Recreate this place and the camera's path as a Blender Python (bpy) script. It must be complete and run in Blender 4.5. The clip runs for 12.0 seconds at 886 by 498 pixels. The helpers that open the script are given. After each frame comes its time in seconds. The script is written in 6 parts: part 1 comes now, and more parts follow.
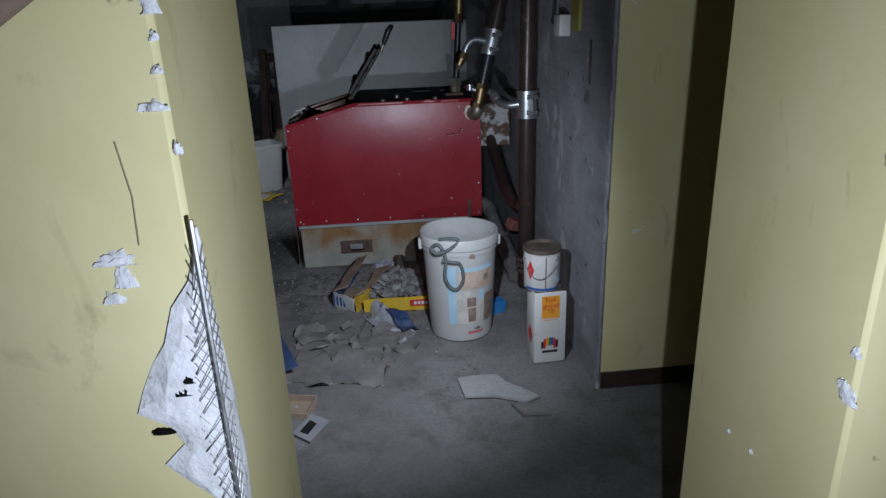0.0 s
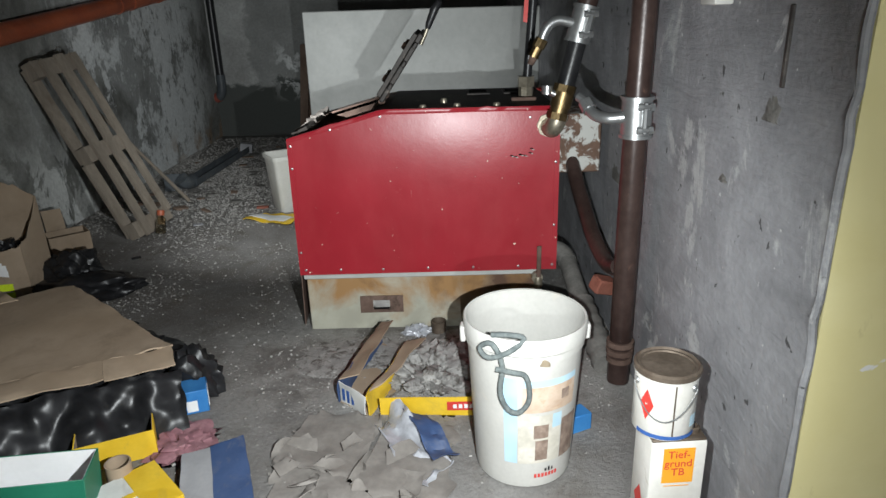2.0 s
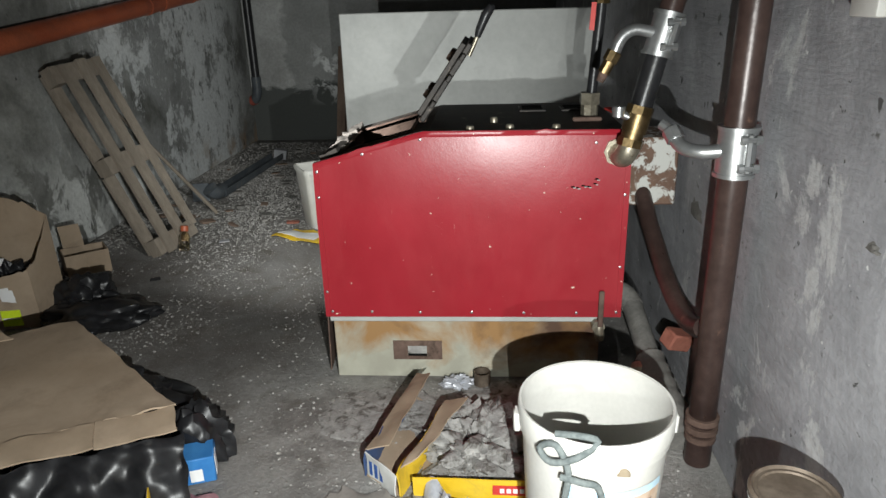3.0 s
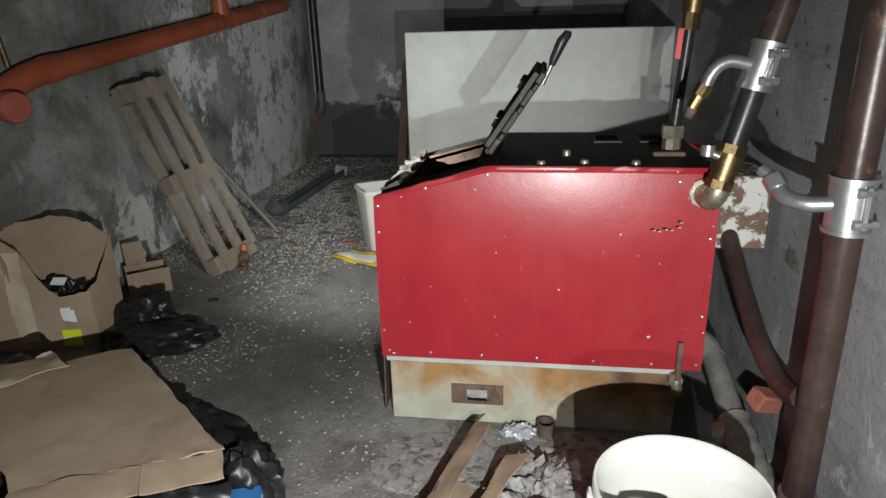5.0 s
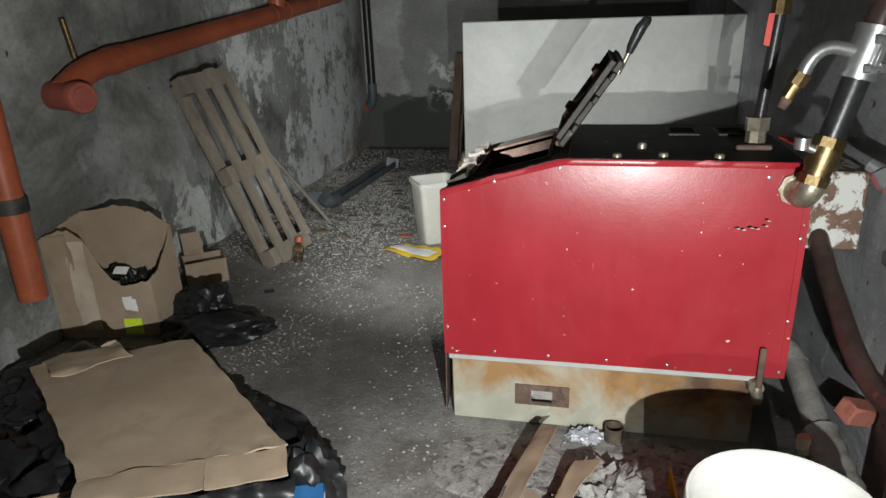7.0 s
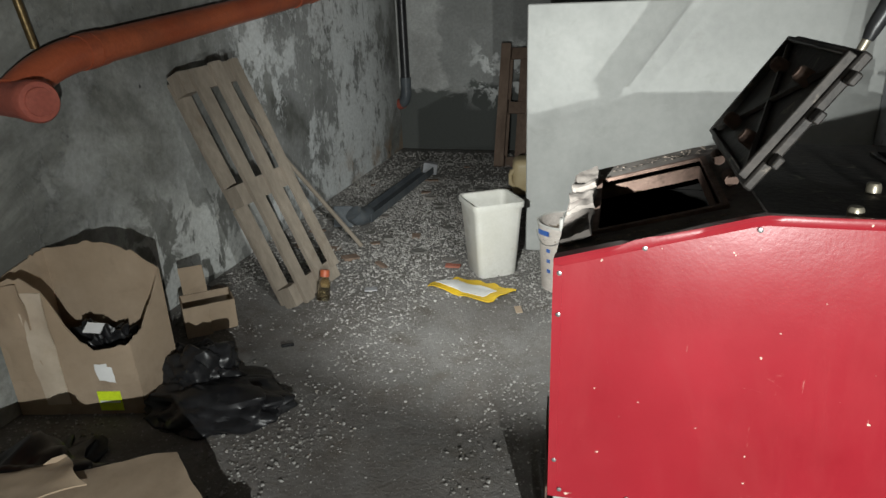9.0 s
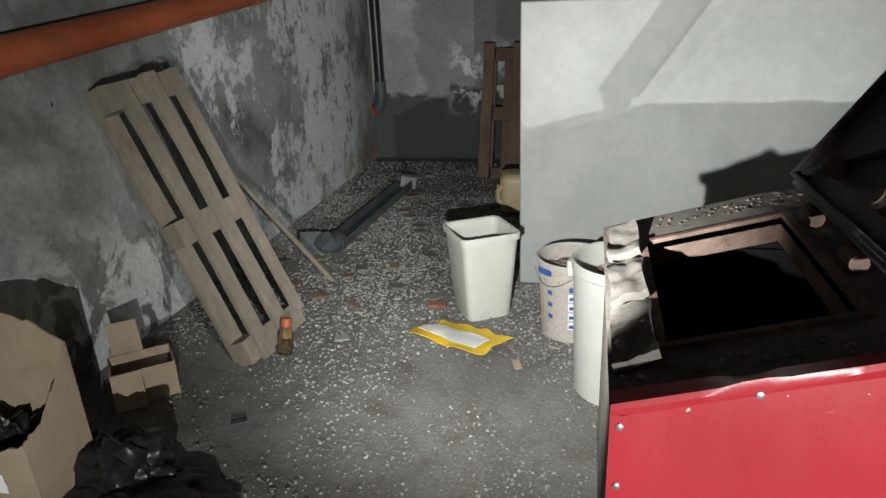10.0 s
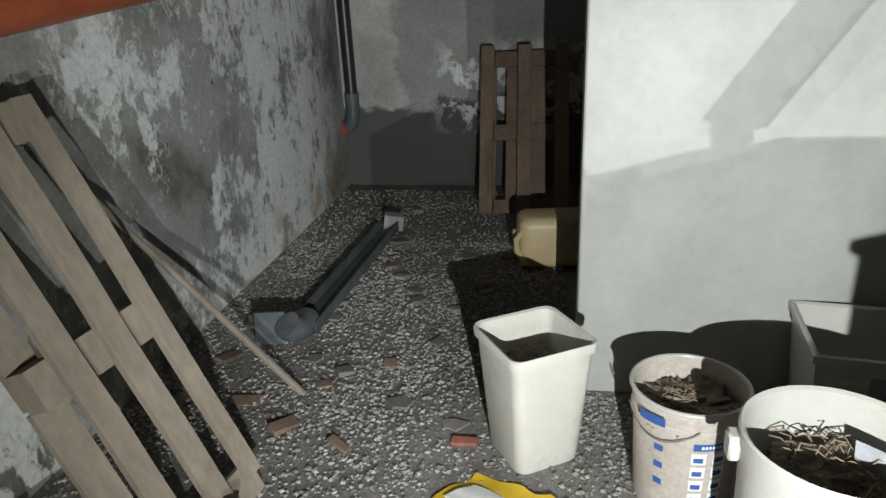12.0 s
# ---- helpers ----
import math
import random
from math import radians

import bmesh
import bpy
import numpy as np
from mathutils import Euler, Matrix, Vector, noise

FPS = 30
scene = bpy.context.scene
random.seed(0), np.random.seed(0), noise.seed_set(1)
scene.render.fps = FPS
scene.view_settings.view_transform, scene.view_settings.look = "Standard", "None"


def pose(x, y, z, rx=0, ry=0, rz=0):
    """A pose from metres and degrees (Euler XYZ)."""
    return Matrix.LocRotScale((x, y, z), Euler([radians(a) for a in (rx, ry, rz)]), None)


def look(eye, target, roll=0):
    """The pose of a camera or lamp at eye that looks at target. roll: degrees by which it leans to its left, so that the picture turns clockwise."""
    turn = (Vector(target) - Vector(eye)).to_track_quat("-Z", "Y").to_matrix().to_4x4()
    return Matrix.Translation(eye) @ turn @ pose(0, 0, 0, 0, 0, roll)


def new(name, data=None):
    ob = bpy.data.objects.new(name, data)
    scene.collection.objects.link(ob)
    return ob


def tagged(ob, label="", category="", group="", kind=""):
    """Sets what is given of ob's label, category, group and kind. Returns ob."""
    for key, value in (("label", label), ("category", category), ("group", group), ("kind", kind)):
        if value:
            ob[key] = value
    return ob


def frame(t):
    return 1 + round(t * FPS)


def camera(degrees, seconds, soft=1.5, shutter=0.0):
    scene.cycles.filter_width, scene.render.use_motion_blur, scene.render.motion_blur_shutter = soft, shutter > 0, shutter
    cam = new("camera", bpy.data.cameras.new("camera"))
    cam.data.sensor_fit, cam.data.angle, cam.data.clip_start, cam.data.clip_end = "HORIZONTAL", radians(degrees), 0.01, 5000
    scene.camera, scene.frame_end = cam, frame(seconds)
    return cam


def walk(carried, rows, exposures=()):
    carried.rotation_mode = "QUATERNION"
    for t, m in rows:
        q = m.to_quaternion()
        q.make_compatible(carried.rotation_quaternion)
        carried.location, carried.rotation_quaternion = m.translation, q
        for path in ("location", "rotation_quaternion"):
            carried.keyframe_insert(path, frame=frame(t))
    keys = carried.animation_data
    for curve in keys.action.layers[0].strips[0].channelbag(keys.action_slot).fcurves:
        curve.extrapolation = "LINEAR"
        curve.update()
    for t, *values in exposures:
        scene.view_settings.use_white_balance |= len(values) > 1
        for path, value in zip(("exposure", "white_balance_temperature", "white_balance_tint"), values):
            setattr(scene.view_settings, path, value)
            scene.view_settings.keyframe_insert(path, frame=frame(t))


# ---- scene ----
cam = camera(67.4, 12.0)
PATH = [
    (0, (0.79, 0.188, 1.389), (0.947, 2.056, 0.693), -2.1),
    (0.5, (0.806, 0.471, 1.379), (0.909, 2.345, 0.686), -1.8),
    (1, (0.839, 0.725, 1.325), (0.922, 2.601, 0.636), -1.4),
    (1.5, (0.889, 0.981, 1.284), (0.935, 2.859, 0.598), -1.6),
    (2, (0.885, 1.236, 1.264), (0.867, 3.115, 0.578), -1.7),
    (2.5, (0.864, 1.45, 1.283), (0.789, 3.325, 0.589), -1.4),
    (3, (0.849, 1.613, 1.288), (0.721, 3.487, 0.599), -1.6),
    (5, (0.812, 1.769, 1.336), (0.514, 3.634, 0.677), -1.6),
    (5.5, (0.807, 1.763, 1.34), (0.466, 3.62, 0.678), -1.8),
    (6, (0.808, 1.76, 1.335), (0.428, 3.606, 0.668), -2.1),
    (6.5, (0.797, 1.768, 1.326), (0.39, 3.61, 0.659), -2.1),
    (7, (0.724, 1.822, 1.321), (0.303, 3.657, 0.647), -2.0),
    (7.2, (0.683, 1.857, 1.322), (0.258, 3.691, 0.646), -1.8),
    (8.8, (0.388, 2.398, 1.314), (-0.098, 4.208, 0.613), -1.8),
    (9, (0.384, 2.531, 1.275), (-0.097, 4.344, 0.58), -2.1),
    (9.5, (0.367, 2.794, 1.299), (-0.085, 4.611, 0.598), -2.9),
    (10, (0.247, 3.01, 1.281), (-0.17, 4.833, 0.574), -2.3),
    (10.5, (0.143, 3.186, 1.291), (-0.23, 5.021, 0.585), -1.8),
    (11, (0.061, 3.408, 1.261), (-0.275, 5.251, 0.558), -2.2),
    (11.5, (-0.036, 3.7, 1.271), (-0.35, 5.546, 0.567), -2.4),
    (12, (-0.151, 3.983, 1.24), (-0.457, 5.828, 0.529), -2.5),
]
walk(cam, [(t, look(eye, target, roll)) for t, eye, target, roll in PATH],
     [(0, -2.5, 5450, 17), (0.5, -2.1, 5550, 16), (1, -1.35, 6000, 12), (1.5, -1.0, 6100, 12), (2.5, -0.65, 6400, 11), (5, -0.45, 6500, 11), (7, -0.35, 6500, 11), (9, -0.1, 6500, 10), (10.5, 0.05, 6500, 10), (12, 0.25, 6500, 10)])

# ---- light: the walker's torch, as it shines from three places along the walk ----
world = bpy.data.worlds.new("cellar_dark")
scene.world = world
world.use_nodes = True
world.node_tree.nodes["Background"].inputs[0].default_value = (0.01, 0.011, 0.013, 1)
world.node_tree.nodes["Background"].inputs[1].default_value = 0.15


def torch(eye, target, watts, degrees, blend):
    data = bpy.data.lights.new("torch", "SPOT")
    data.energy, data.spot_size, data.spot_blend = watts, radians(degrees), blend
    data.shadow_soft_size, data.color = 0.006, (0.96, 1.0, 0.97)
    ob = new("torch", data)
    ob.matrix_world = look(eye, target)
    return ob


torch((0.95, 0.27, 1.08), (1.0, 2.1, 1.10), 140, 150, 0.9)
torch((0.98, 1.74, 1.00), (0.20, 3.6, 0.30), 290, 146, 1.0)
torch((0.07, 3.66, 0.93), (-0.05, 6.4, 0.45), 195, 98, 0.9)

# ---- materials ----


class Nodes:
    """A small node-tree writer for one principled material."""

    def __init__(self, name, rough=0.8, metal=0.0, spec=0.5):
        self.mat = bpy.data.materials.new(name)
        self.mat.use_nodes = True
        self.tree = self.mat.node_tree
        self.bsdf = self.tree.nodes["Principled BSDF"]
        self.bsdf.inputs["Roughness"].default_value = rough
        self.bsdf.inputs["Metallic"].default_value = metal
        self.bsdf.inputs["Specular IOR Level"].default_value = spec
        self.coord = self.tree.nodes.new("ShaderNodeTexCoord").outputs["Object"]

    def link(self, a, b):
        self.tree.links.new(a, b)

    def noise(self, scale, detail=6, rough=0.6, stretch=None, warp=0.0):
        n = self.tree.nodes.new("ShaderNodeTexNoise")
        n.inputs["Scale"].default_value = scale
        n.inputs["Detail"].default_value = detail
        n.inputs["Roughness"].default_value = rough
        n.inputs["Distortion"].default_value = warp
        src = self.coord
        if stretch:
            m = self.tree.nodes.new("ShaderNodeMapping")
            m.inputs["Scale"].default_value = stretch
            self.link(src, m.inputs["Vector"])
            src = m.outputs["Vector"]
        self.link(src, n.inputs["Vector"])
        return n.outputs["Fac"]

    def voronoi(self, scale):
        n = self.tree.nodes.new("ShaderNodeTexVoronoi")
        n.inputs["Scale"].default_value = scale
        self.link(self.coord, n.inputs["Vector"])
        return n.outputs["Distance"]

    def ramp(self, fac, lo, hi, c0=(0, 0, 0), c1=(1, 1, 1)):
        r = self.tree.nodes.new("ShaderNodeValToRGB")
        r.color_ramp.elements[0].position, r.color_ramp.elements[1].position = lo, hi
        r.color_ramp.elements[0].color, r.color_ramp.elements[1].color = (*c0, 1), (*c1, 1)
        self.link(fac, r.inputs["Fac"])
        return r.outputs["Color"]

    def mix(self, fac, a, b):
        m = self.tree.nodes.new("ShaderNodeMix")
        m.data_type = "RGBA"
        if isinstance(fac, float):
            m.inputs[0].default_value = fac
        else:
            self.link(fac, m.inputs[0])
        for socket, v in ((m.inputs[6], a), (m.inputs[7], b)):
            if isinstance(v, tuple):
                socket.default_value = (*v, 1)
            else:
                self.link(v, socket)
        return m.outputs[2]

    def maths(self, op, a, b):
        m = self.tree.nodes.new("ShaderNodeMath")
        m.operation = op
        for socket, v in ((m.inputs[0], a), (m.inputs[1], b)):
            if isinstance(v, (int, float)):
                socket.default_value = v
            else:
                self.link(v, socket)
        return m.outputs[0]

    def axis(self, k):
        s = self.tree.nodes.new("ShaderNodeSeparateXYZ")
        self.link(self.coord, s.inputs[0])
        return s.outputs[k]

    def span(self, v, lo, hi):
        m = self.tree.nodes.new("ShaderNodeMapRange")
        self.link(v, m.inputs[0])
        m.inputs[1].default_value, m.inputs[2].default_value = lo, hi
        return m.outputs[0]

    def island(self):
        return self.tree.nodes.new("ShaderNodeNewGeometry").outputs["Random Per Island"]

    def chance(self):
        return self.tree.nodes.new("ShaderNodeObjectInfo").outputs["Random"]

    def colour(self, c):
        self.link(c, self.bsdf.inputs["Base Color"])
        return self

    def gloss(self, fac, lo, hi):
        r = self.tree.nodes.new("ShaderNodeMapRange")
        self.link(fac, r.inputs[0])
        r.inputs[3].default_value, r.inputs[4].default_value = lo, hi
        self.link(r.outputs[0], self.bsdf.inputs["Roughness"])
        return self

    def bump(self, height, strength, distance=0.01):
        b = self.tree.nodes.new("ShaderNodeBump")
        b.inputs["Strength"].default_value, b.inputs["Distance"].default_value = strength, distance
        self.link(height, b.inputs["Height"])
        self.link(b.outputs[0], self.bsdf.inputs["Normal"])
        return self


def plain(name, c0, c1, scale=6, rough=0.7, metal=0.0, bump=0.15, grain=80, dirt=None, dirt_lo=0.55, dirt_hi=0.75, spec=0.35, stretch=None, speck=0.4):
    """Two tones at two scales, optional blotches of dirt, and fine relief."""
    n = Nodes(name, rough, metal, spec)
    big, fine = n.noise(scale, stretch=stretch), n.noise(grain, 4, stretch=stretch)
    col = n.mix(n.ramp(big, 0.35, 0.65), c0, c1)
    col = n.mix(n.maths("MULTIPLY", n.ramp(fine, 0.35, 0.7), speck), col, tuple(0.55 * v for v in c0))
    if dirt:
        col = n.mix(n.ramp(n.noise(scale * 1.7, 8, 0.7, warp=0.4), dirt_lo, dirt_hi), col, dirt)
    n.colour(col).gloss(big, max(0.05, rough - 0.12), min(1, rough + 0.12)).bump(fine, bump, 0.004)
    return n.mat


def plaster_left():
    n = Nodes("damp_grey_plaster", 0.9, 0, 0.25)
    cloud = n.noise(1.6, 8, 0.65, warp=0.5)
    fine = n.noise(45, 6, 0.7)
    base = n.mix(n.ramp(cloud, 0.35, 0.66), (0.12, 0.12, 0.11), (0.37, 0.375, 0.35))
    base = n.mix(n.maths("MULTIPLY", n.ramp(n.noise(0.9, 6, 0.7, warp=1.2), 0.45, 0.60), 0.7), base, (0.075, 0.075, 0.068))
    y, z = n.axis(1), n.axis(2)
    # whitewash that still clings between y 5.4 and 8.2 m, flaking
    zone = n.maths("MULTIPLY", n.span(y, 5.2, 6.0), n.maths("MULTIPLY", n.span(y, 8.3, 7.7), n.span(z, 2.1, 1.3)))
    flakes = n.ramp(n.maths("ADD", n.noise(5.5, 12, 0.80, stretch=(1, 1, 0.75), warp=0.15), n.maths("ADD", n.maths("MULTIPLY", zone, 0.10), n.maths("MULTIPLY", n.maths("SUBTRACT", n.noise(0.8, 3, 0.5), 0.5), 0.5))), 0.55, 0.60)
    thin = n.ramp(n.maths("ADD", n.noise(2.1, 8, 0.6, warp=0.3), n.maths("MULTIPLY", zone, 0.16)), 0.50, 0.72)
    base = n.mix(n.maths("MULTIPLY", thin, 0.55), base, (0.47, 0.48, 0.475))
    base = n.mix(n.maths("MULTIPLY", flakes, n.maths("ADD", n.maths("MULTIPLY", zone, 0.8), 0.10)), base, (0.72, 0.74, 0.735))
    seam = n.maths("MULTIPLY", n.ramp(n.noise(9, 6, 0.7, stretch=(1, 1, 0.12), warp=0.2), 0.66, 0.72), zone)
    base = n.mix(seam, base, (0.06, 0.06, 0.06))
    # low white efflorescence between y 4.7 and 5.6 m
    low = n.maths("MULTIPLY", n.span(z, 0.62, 0.35), n.maths("MULTIPLY", n.span(y, 4.5, 4.9), n.span(y, 5.9, 5.5)))
    bloom = n.maths("MULTIPLY", n.ramp(n.noise(6, 9, 0.65, stretch=(1, 1, 0.7), warp=0.5), 0.47, 0.52), low)
    base = n.mix(bloom, base, (0.62, 0.63, 0.61))
    rust = n.maths("MULTIPLY", n.ramp(n.noise(4, 6, 0.6), 0.5, 0.62), n.maths("MULTIPLY", n.span(z, 0.32, 0.1), n.span(y, 6.6, 7.2)))
    base = n.mix(n.maths("MULTIPLY", rust, 0.7), base, (0.30, 0.20, 0.12))
    base = n.mix(n.ramp(n.noise(14, 3, 0.5), 0.72, 0.76), base, (0.05, 0.05, 0.05))
    base = n.mix(n.maths("MULTIPLY", n.ramp(fine, 0.4, 0.75), 0.35), base, (0.06, 0.06, 0.055))
    n.colour(base).bump(n.maths("ADD", n.maths("MULTIPLY", fine, 0.4), n.maths("ADD", n.maths("MULTIPLY", flakes, 0.6), cloud)), 0.5, 0.012)
    return n.mat


def plaster_back():
    n = Nodes("stained_back_plaster", 0.9, 0, 0.25)
    x, z = n.axis(0), n.axis(2)
    fine = n.noise(40, 6, 0.7)
    wob = n.noise(3.2, 8, 0.6, warp=0.4)
    base = n.mix(n.ramp(n.noise(2.2, 8, 0.65), 0.35, 0.65), (0.26, 0.26, 0.25), (0.46, 0.465, 0.45))
    dark = n.ramp(n.maths("ADD", n.span(x, -1.25, -0.75), n.maths("MULTIPLY", wob, 0.9)), 0.62, 0.72)
    base = n.mix(n.maths("MULTIPLY", dark, 0.6), base, (0.15, 0.155, 0.15))
    low = n.ramp(n.maths("ADD", n.span(z, 0.75, 0.25), n.maths("MULTIPLY", n.noise(2.6, 8, 0.6, warp=0.6), 1.1)), 0.85, 0.92)
    base = n.mix(low, base, (0.08, 0.085, 0.08))
    flake = n.maths("MULTIPLY", n.ramp(n.noise(7, 9, 0.62, warp=0.5), 0.5, 0.55), n.maths("MULTIPLY", n.span(x, -0.95, -0.75), n.maths("MULTIPLY", n.span(z, 0.35, 0.5), n.span(z, 1.0, 0.85))))
    base = n.mix(flake, base, (0.55, 0.56, 0.55))
    base = n.mix(n.maths("MULTIPLY", n.ramp(fine, 0.4, 0.75), 0.35), base, (0.06, 0.06, 0.055))
    n.colour(base).bump(n.maths("ADD", fine, n.maths("MULTIPLY", low, -0.6)), 0.45, 0.01)
    return n.mat


def plaster_right():
    n = Nodes("trowelled_cement_render", 0.85, 0, 0.3)
    fine = n.noise(55, 6, 0.7)
    cloud = n.noise(3.0, 8, 0.6, warp=0.6)
    base = n.mix(n.ramp(cloud, 0.35, 0.68), (0.21, 0.21, 0.22), (0.37, 0.37, 0.385))
    streak = n.noise(3, 6, 0.6, stretch=(1, 1.5, 9), warp=0.3)
    base = n.mix(n.maths("MULTIPLY", n.ramp(streak, 0.5, 0.7), 0.3), base, (0.16, 0.16, 0.165))
    base = n.mix(n.ramp(n.noise(11, 4, 0.6), 0.70, 0.74), base, (0.10, 0.10, 0.095))
    base = n.mix(n.ramp(n.noise(38, 2, 0.5), 0.73, 0.76), base, (0.55, 0.55, 0.54))
    base = n.mix(n.ramp(n.noise(23, 3, 0.6, warp=0.4), 0.68, 0.71), base, (0.07, 0.07, 0.07))
    base = n.mix(n.ramp(n.noise(4.2, 9, 0.7, stretch=(1, 1, 0.7), warp=0.5), 0.58, 0.63), base, (0.43, 0.43, 0.43))
    base = n.mix(n.maths("MULTIPLY", n.ramp(fine, 0.4, 0.75), 0.25), base, (0.10, 0.10, 0.10))
    n.colour(base).bump(n.maths("ADD", n.maths("MULTIPLY", fine, 0.5), n.maths("ADD", streak, cloud)), 0.45, 0.012)
    return n.mat


def yellow_paint():
    n = Nodes("yellow_wall_paint", 0.55, 0, 0.35)
    big, fine = n.noise(2.5, 6, 0.6, warp=0.3), n.noise(60, 5, 0.65)
    base = n.mix(n.ramp(big, 0.35, 0.7), (0.62, 0.55, 0.27), (0.70, 0.64, 0.36))
    smear = n.ramp(n.noise(7, 7, 0.65, stretch=(1.6, 1.6, 0.7), warp=0.8), 0.62, 0.74)
    base = n.mix(n.maths("MULTIPLY", smear, 0.55), base, (0.34, 0.28, 0.15))
    base = n.mix(n.ramp(n.noise(17, 3, 0.5), 0.74, 0.77), base, (0.12, 0.09, 0.05))
    base = n.mix(n.ramp(n.noise(9, 4, 0.55, warp=0.3), 0.735, 0.75), base, (0.72, 0.71, 0.69))
    n.colour(base).gloss(big, 0.42, 0.65).bump(n.maths("ADD", n.maths("MULTIPLY", fine, 0.35), big), 0.10, 0.01)
    return n.mat


def floor_screed():
    n = Nodes("dirty_cement_floor", 0.8, 0, 0.3)
    big = n.noise(1.3, 8, 0.65, warp=0.4)
    mid = n.noise(6, 8, 0.7, warp=0.3)
    fine = n.noise(70, 5, 0.7)
    x, y = n.axis(0), n.axis(1)
    base = n.mix(n.ramp(big, 0.35, 0.65), (0.155, 0.148, 0.14), (0.26, 0.25, 0.238))
    base = n.mix(n.maths("MULTIPLY", n.ramp(mid, 0.5, 0.68), 0.7), base, (0.11, 0.095, 0.078))
    stain = n.maths("MULTIPLY", n.span(y, 3.0, 3.7), n.maths("MULTIPLY", n.span(y, 6.0, 4.9), n.ramp(n.noise(2.4, 7, 0.65, warp=0.6), 0.42, 0.58)))
    base = n.mix(n.maths("MULTIPLY", stain, 0.32), base, (0.085, 0.062, 0.048))
    wet = n.maths("MULTIPLY", n.span(y, 6.9, 7.6), n.ramp(n.noise(2.0, 6, 0.6), 0.35, 0.5))
    base = n.mix(n.maths("MULTIPLY", wet, 0.6), base, (0.07, 0.062, 0.055))
    ash = n.maths("MULTIPLY", n.span(y, 2.9, 3.3), n.maths("MULTIPLY", n.span(y, 4.1, 3.8), n.maths("MULTIPLY", n.span(x, -0.15, 0.2), n.ramp(n.noise(5, 8, 0.65, warp=0.4), 0.4, 0.55))))
    base = n.mix(n.maths("MULTIPLY", ash, 0.7), base, (0.36, 0.35, 0.33))
    speck = n.ramp(n.noise(95, 3, 0.6), 0.63, 0.68)
    base = n.mix(n.maths("MULTIPLY", speck, n.span(y, 2.6, 4.0)), base, (0.42, 0.41, 0.39))
    base = n.mix(n.maths("MULTIPLY", n.ramp(fine, 0.40, 0.70), 0.32), base, (0.06, 0.055, 0.05))
    n.colour(base).gloss(wet, 0.85, 0.45).bump(n.maths("ADD", n.maths("MULTIPLY", fine, 0.7), mid), 0.6, 0.012)
    return n.mat


def red_sheet():
    n = Nodes("red_enamelled_sheet", 0.4, 0, 0.35)
    big, fine = n.noise(3, 6, 0.6), n.noise(140, 3, 0.6)
    base = n.mix(n.ramp(big, 0.3, 0.7), (0.265, 0.013, 0.021), (0.335, 0.019, 0.030))
    scratch = n.ramp(n.noise(6, 8, 0.7, stretch=(9, 1, 1.2), warp=0.2), 0.68, 0.71)
    base = n.mix(n.maths("MULTIPLY", scratch, 0.5), base, (0.55, 0.25, 0.22))
    scuff = n.ramp(n.noise(11, 9, 0.75, stretch=(1.0, 1.0, 3.2), warp=1.5), 0.66, 0.70)
    base = n.mix(n.maths("MULTIPLY", scuff, 0.35), base, (0.60, 0.22, 0.20))
    dust = n.ramp(n.noise(2.2, 8, 0.7, stretch=(1.5, 1, 0.6), warp=0.6), 0.42, 0.75)
    base = n.mix(n.maths("MULTIPLY", dust, 0.09), base, (0.45, 0.16, 0.14))
    base = n.mix(n.ramp(n.noise(60, 2, 0.5), 0.76, 0.78), base, (0.7, 0.55, 0.45))
    base = n.mix(n.ramp(n.noise(17, 5, 0.6), 0.72, 0.76), base, (0.06, 0.025, 0.02))
    n.colour(base).gloss(n.maths("ADD", big, n.maths("MULTIPLY", dust, 0.4)), 0.26, 0.38).bump(n.maths("ADD", n.maths("MULTIPLY", fine, 0.1), big), 0.09, 0.02)
    return n.mat


def base_enamel():
    n = Nodes("scorched_cream_enamel", 0.5, 0, 0.4)
    x, z = n.axis(0), n.axis(2)
    blot = n.noise(4.5, 7, 0.6, warp=0.5)
    base = n.mix(n.ramp(n.noise(9, 5, 0.6), 0.35, 0.65), (0.33, 0.32, 0.26), (0.43, 0.42, 0.345))
    rust = n.ramp(n.maths("ADD", n.maths("MULTIPLY", n.span(z, 0.03, 0.2), 0.25), blot), 0.56, 0.78)
    base = n.mix(rust, base, (0.30, 0.17, 0.07))
    base = n.mix(n.ramp(n.maths("ADD", n.noise(3.1, 6, 0.6, warp=0.3), n.maths("MULTIPLY", n.span(z, 0.05, 0.2), 0.15)), 0.62, 0.78), base, (0.10, 0.055, 0.035))
    n.colour(base).gloss(rust, 0.45, 0.85).bump(n.noise(60), 0.15, 0.004)
    return n.mat


M = {}
M["left"], M["back"], M["right"] = plaster_left(), plaster_back(), plaster_right()
M["yellow"], M["floor"], M["red"], M["enamel"] = yellow_paint(), floor_screed(), red_sheet(), base_enamel()
M["panel"] = plain("pale_lime_wash", (0.36, 0.365, 0.35), (0.47, 0.475, 0.455), 2.2, 0.8, bump=0.3, grain=30, dirt=(0.28, 0.28, 0.26), dirt_lo=0.60, dirt_hi=0.86, spec=0.25, speck=0.14)
# Darkened so that the unseen ceiling bounces less torch light into the shadows.
M["ceiling"] = plain("dark_low_bounce_plaster", (0.07, 0.068, 0.066), (0.12, 0.118, 0.115), 2, 0.9, bump=0.4, grain=25)
M["white_plaster"] = plain("broken_white_plaster", (0.70, 0.70, 0.71), (0.82, 0.82, 0.84), 18, 0.9, bump=0.9, grain=60, dirt=(0.35, 0.32, 0.29), dirt_lo=0.58, dirt_hi=0.66)
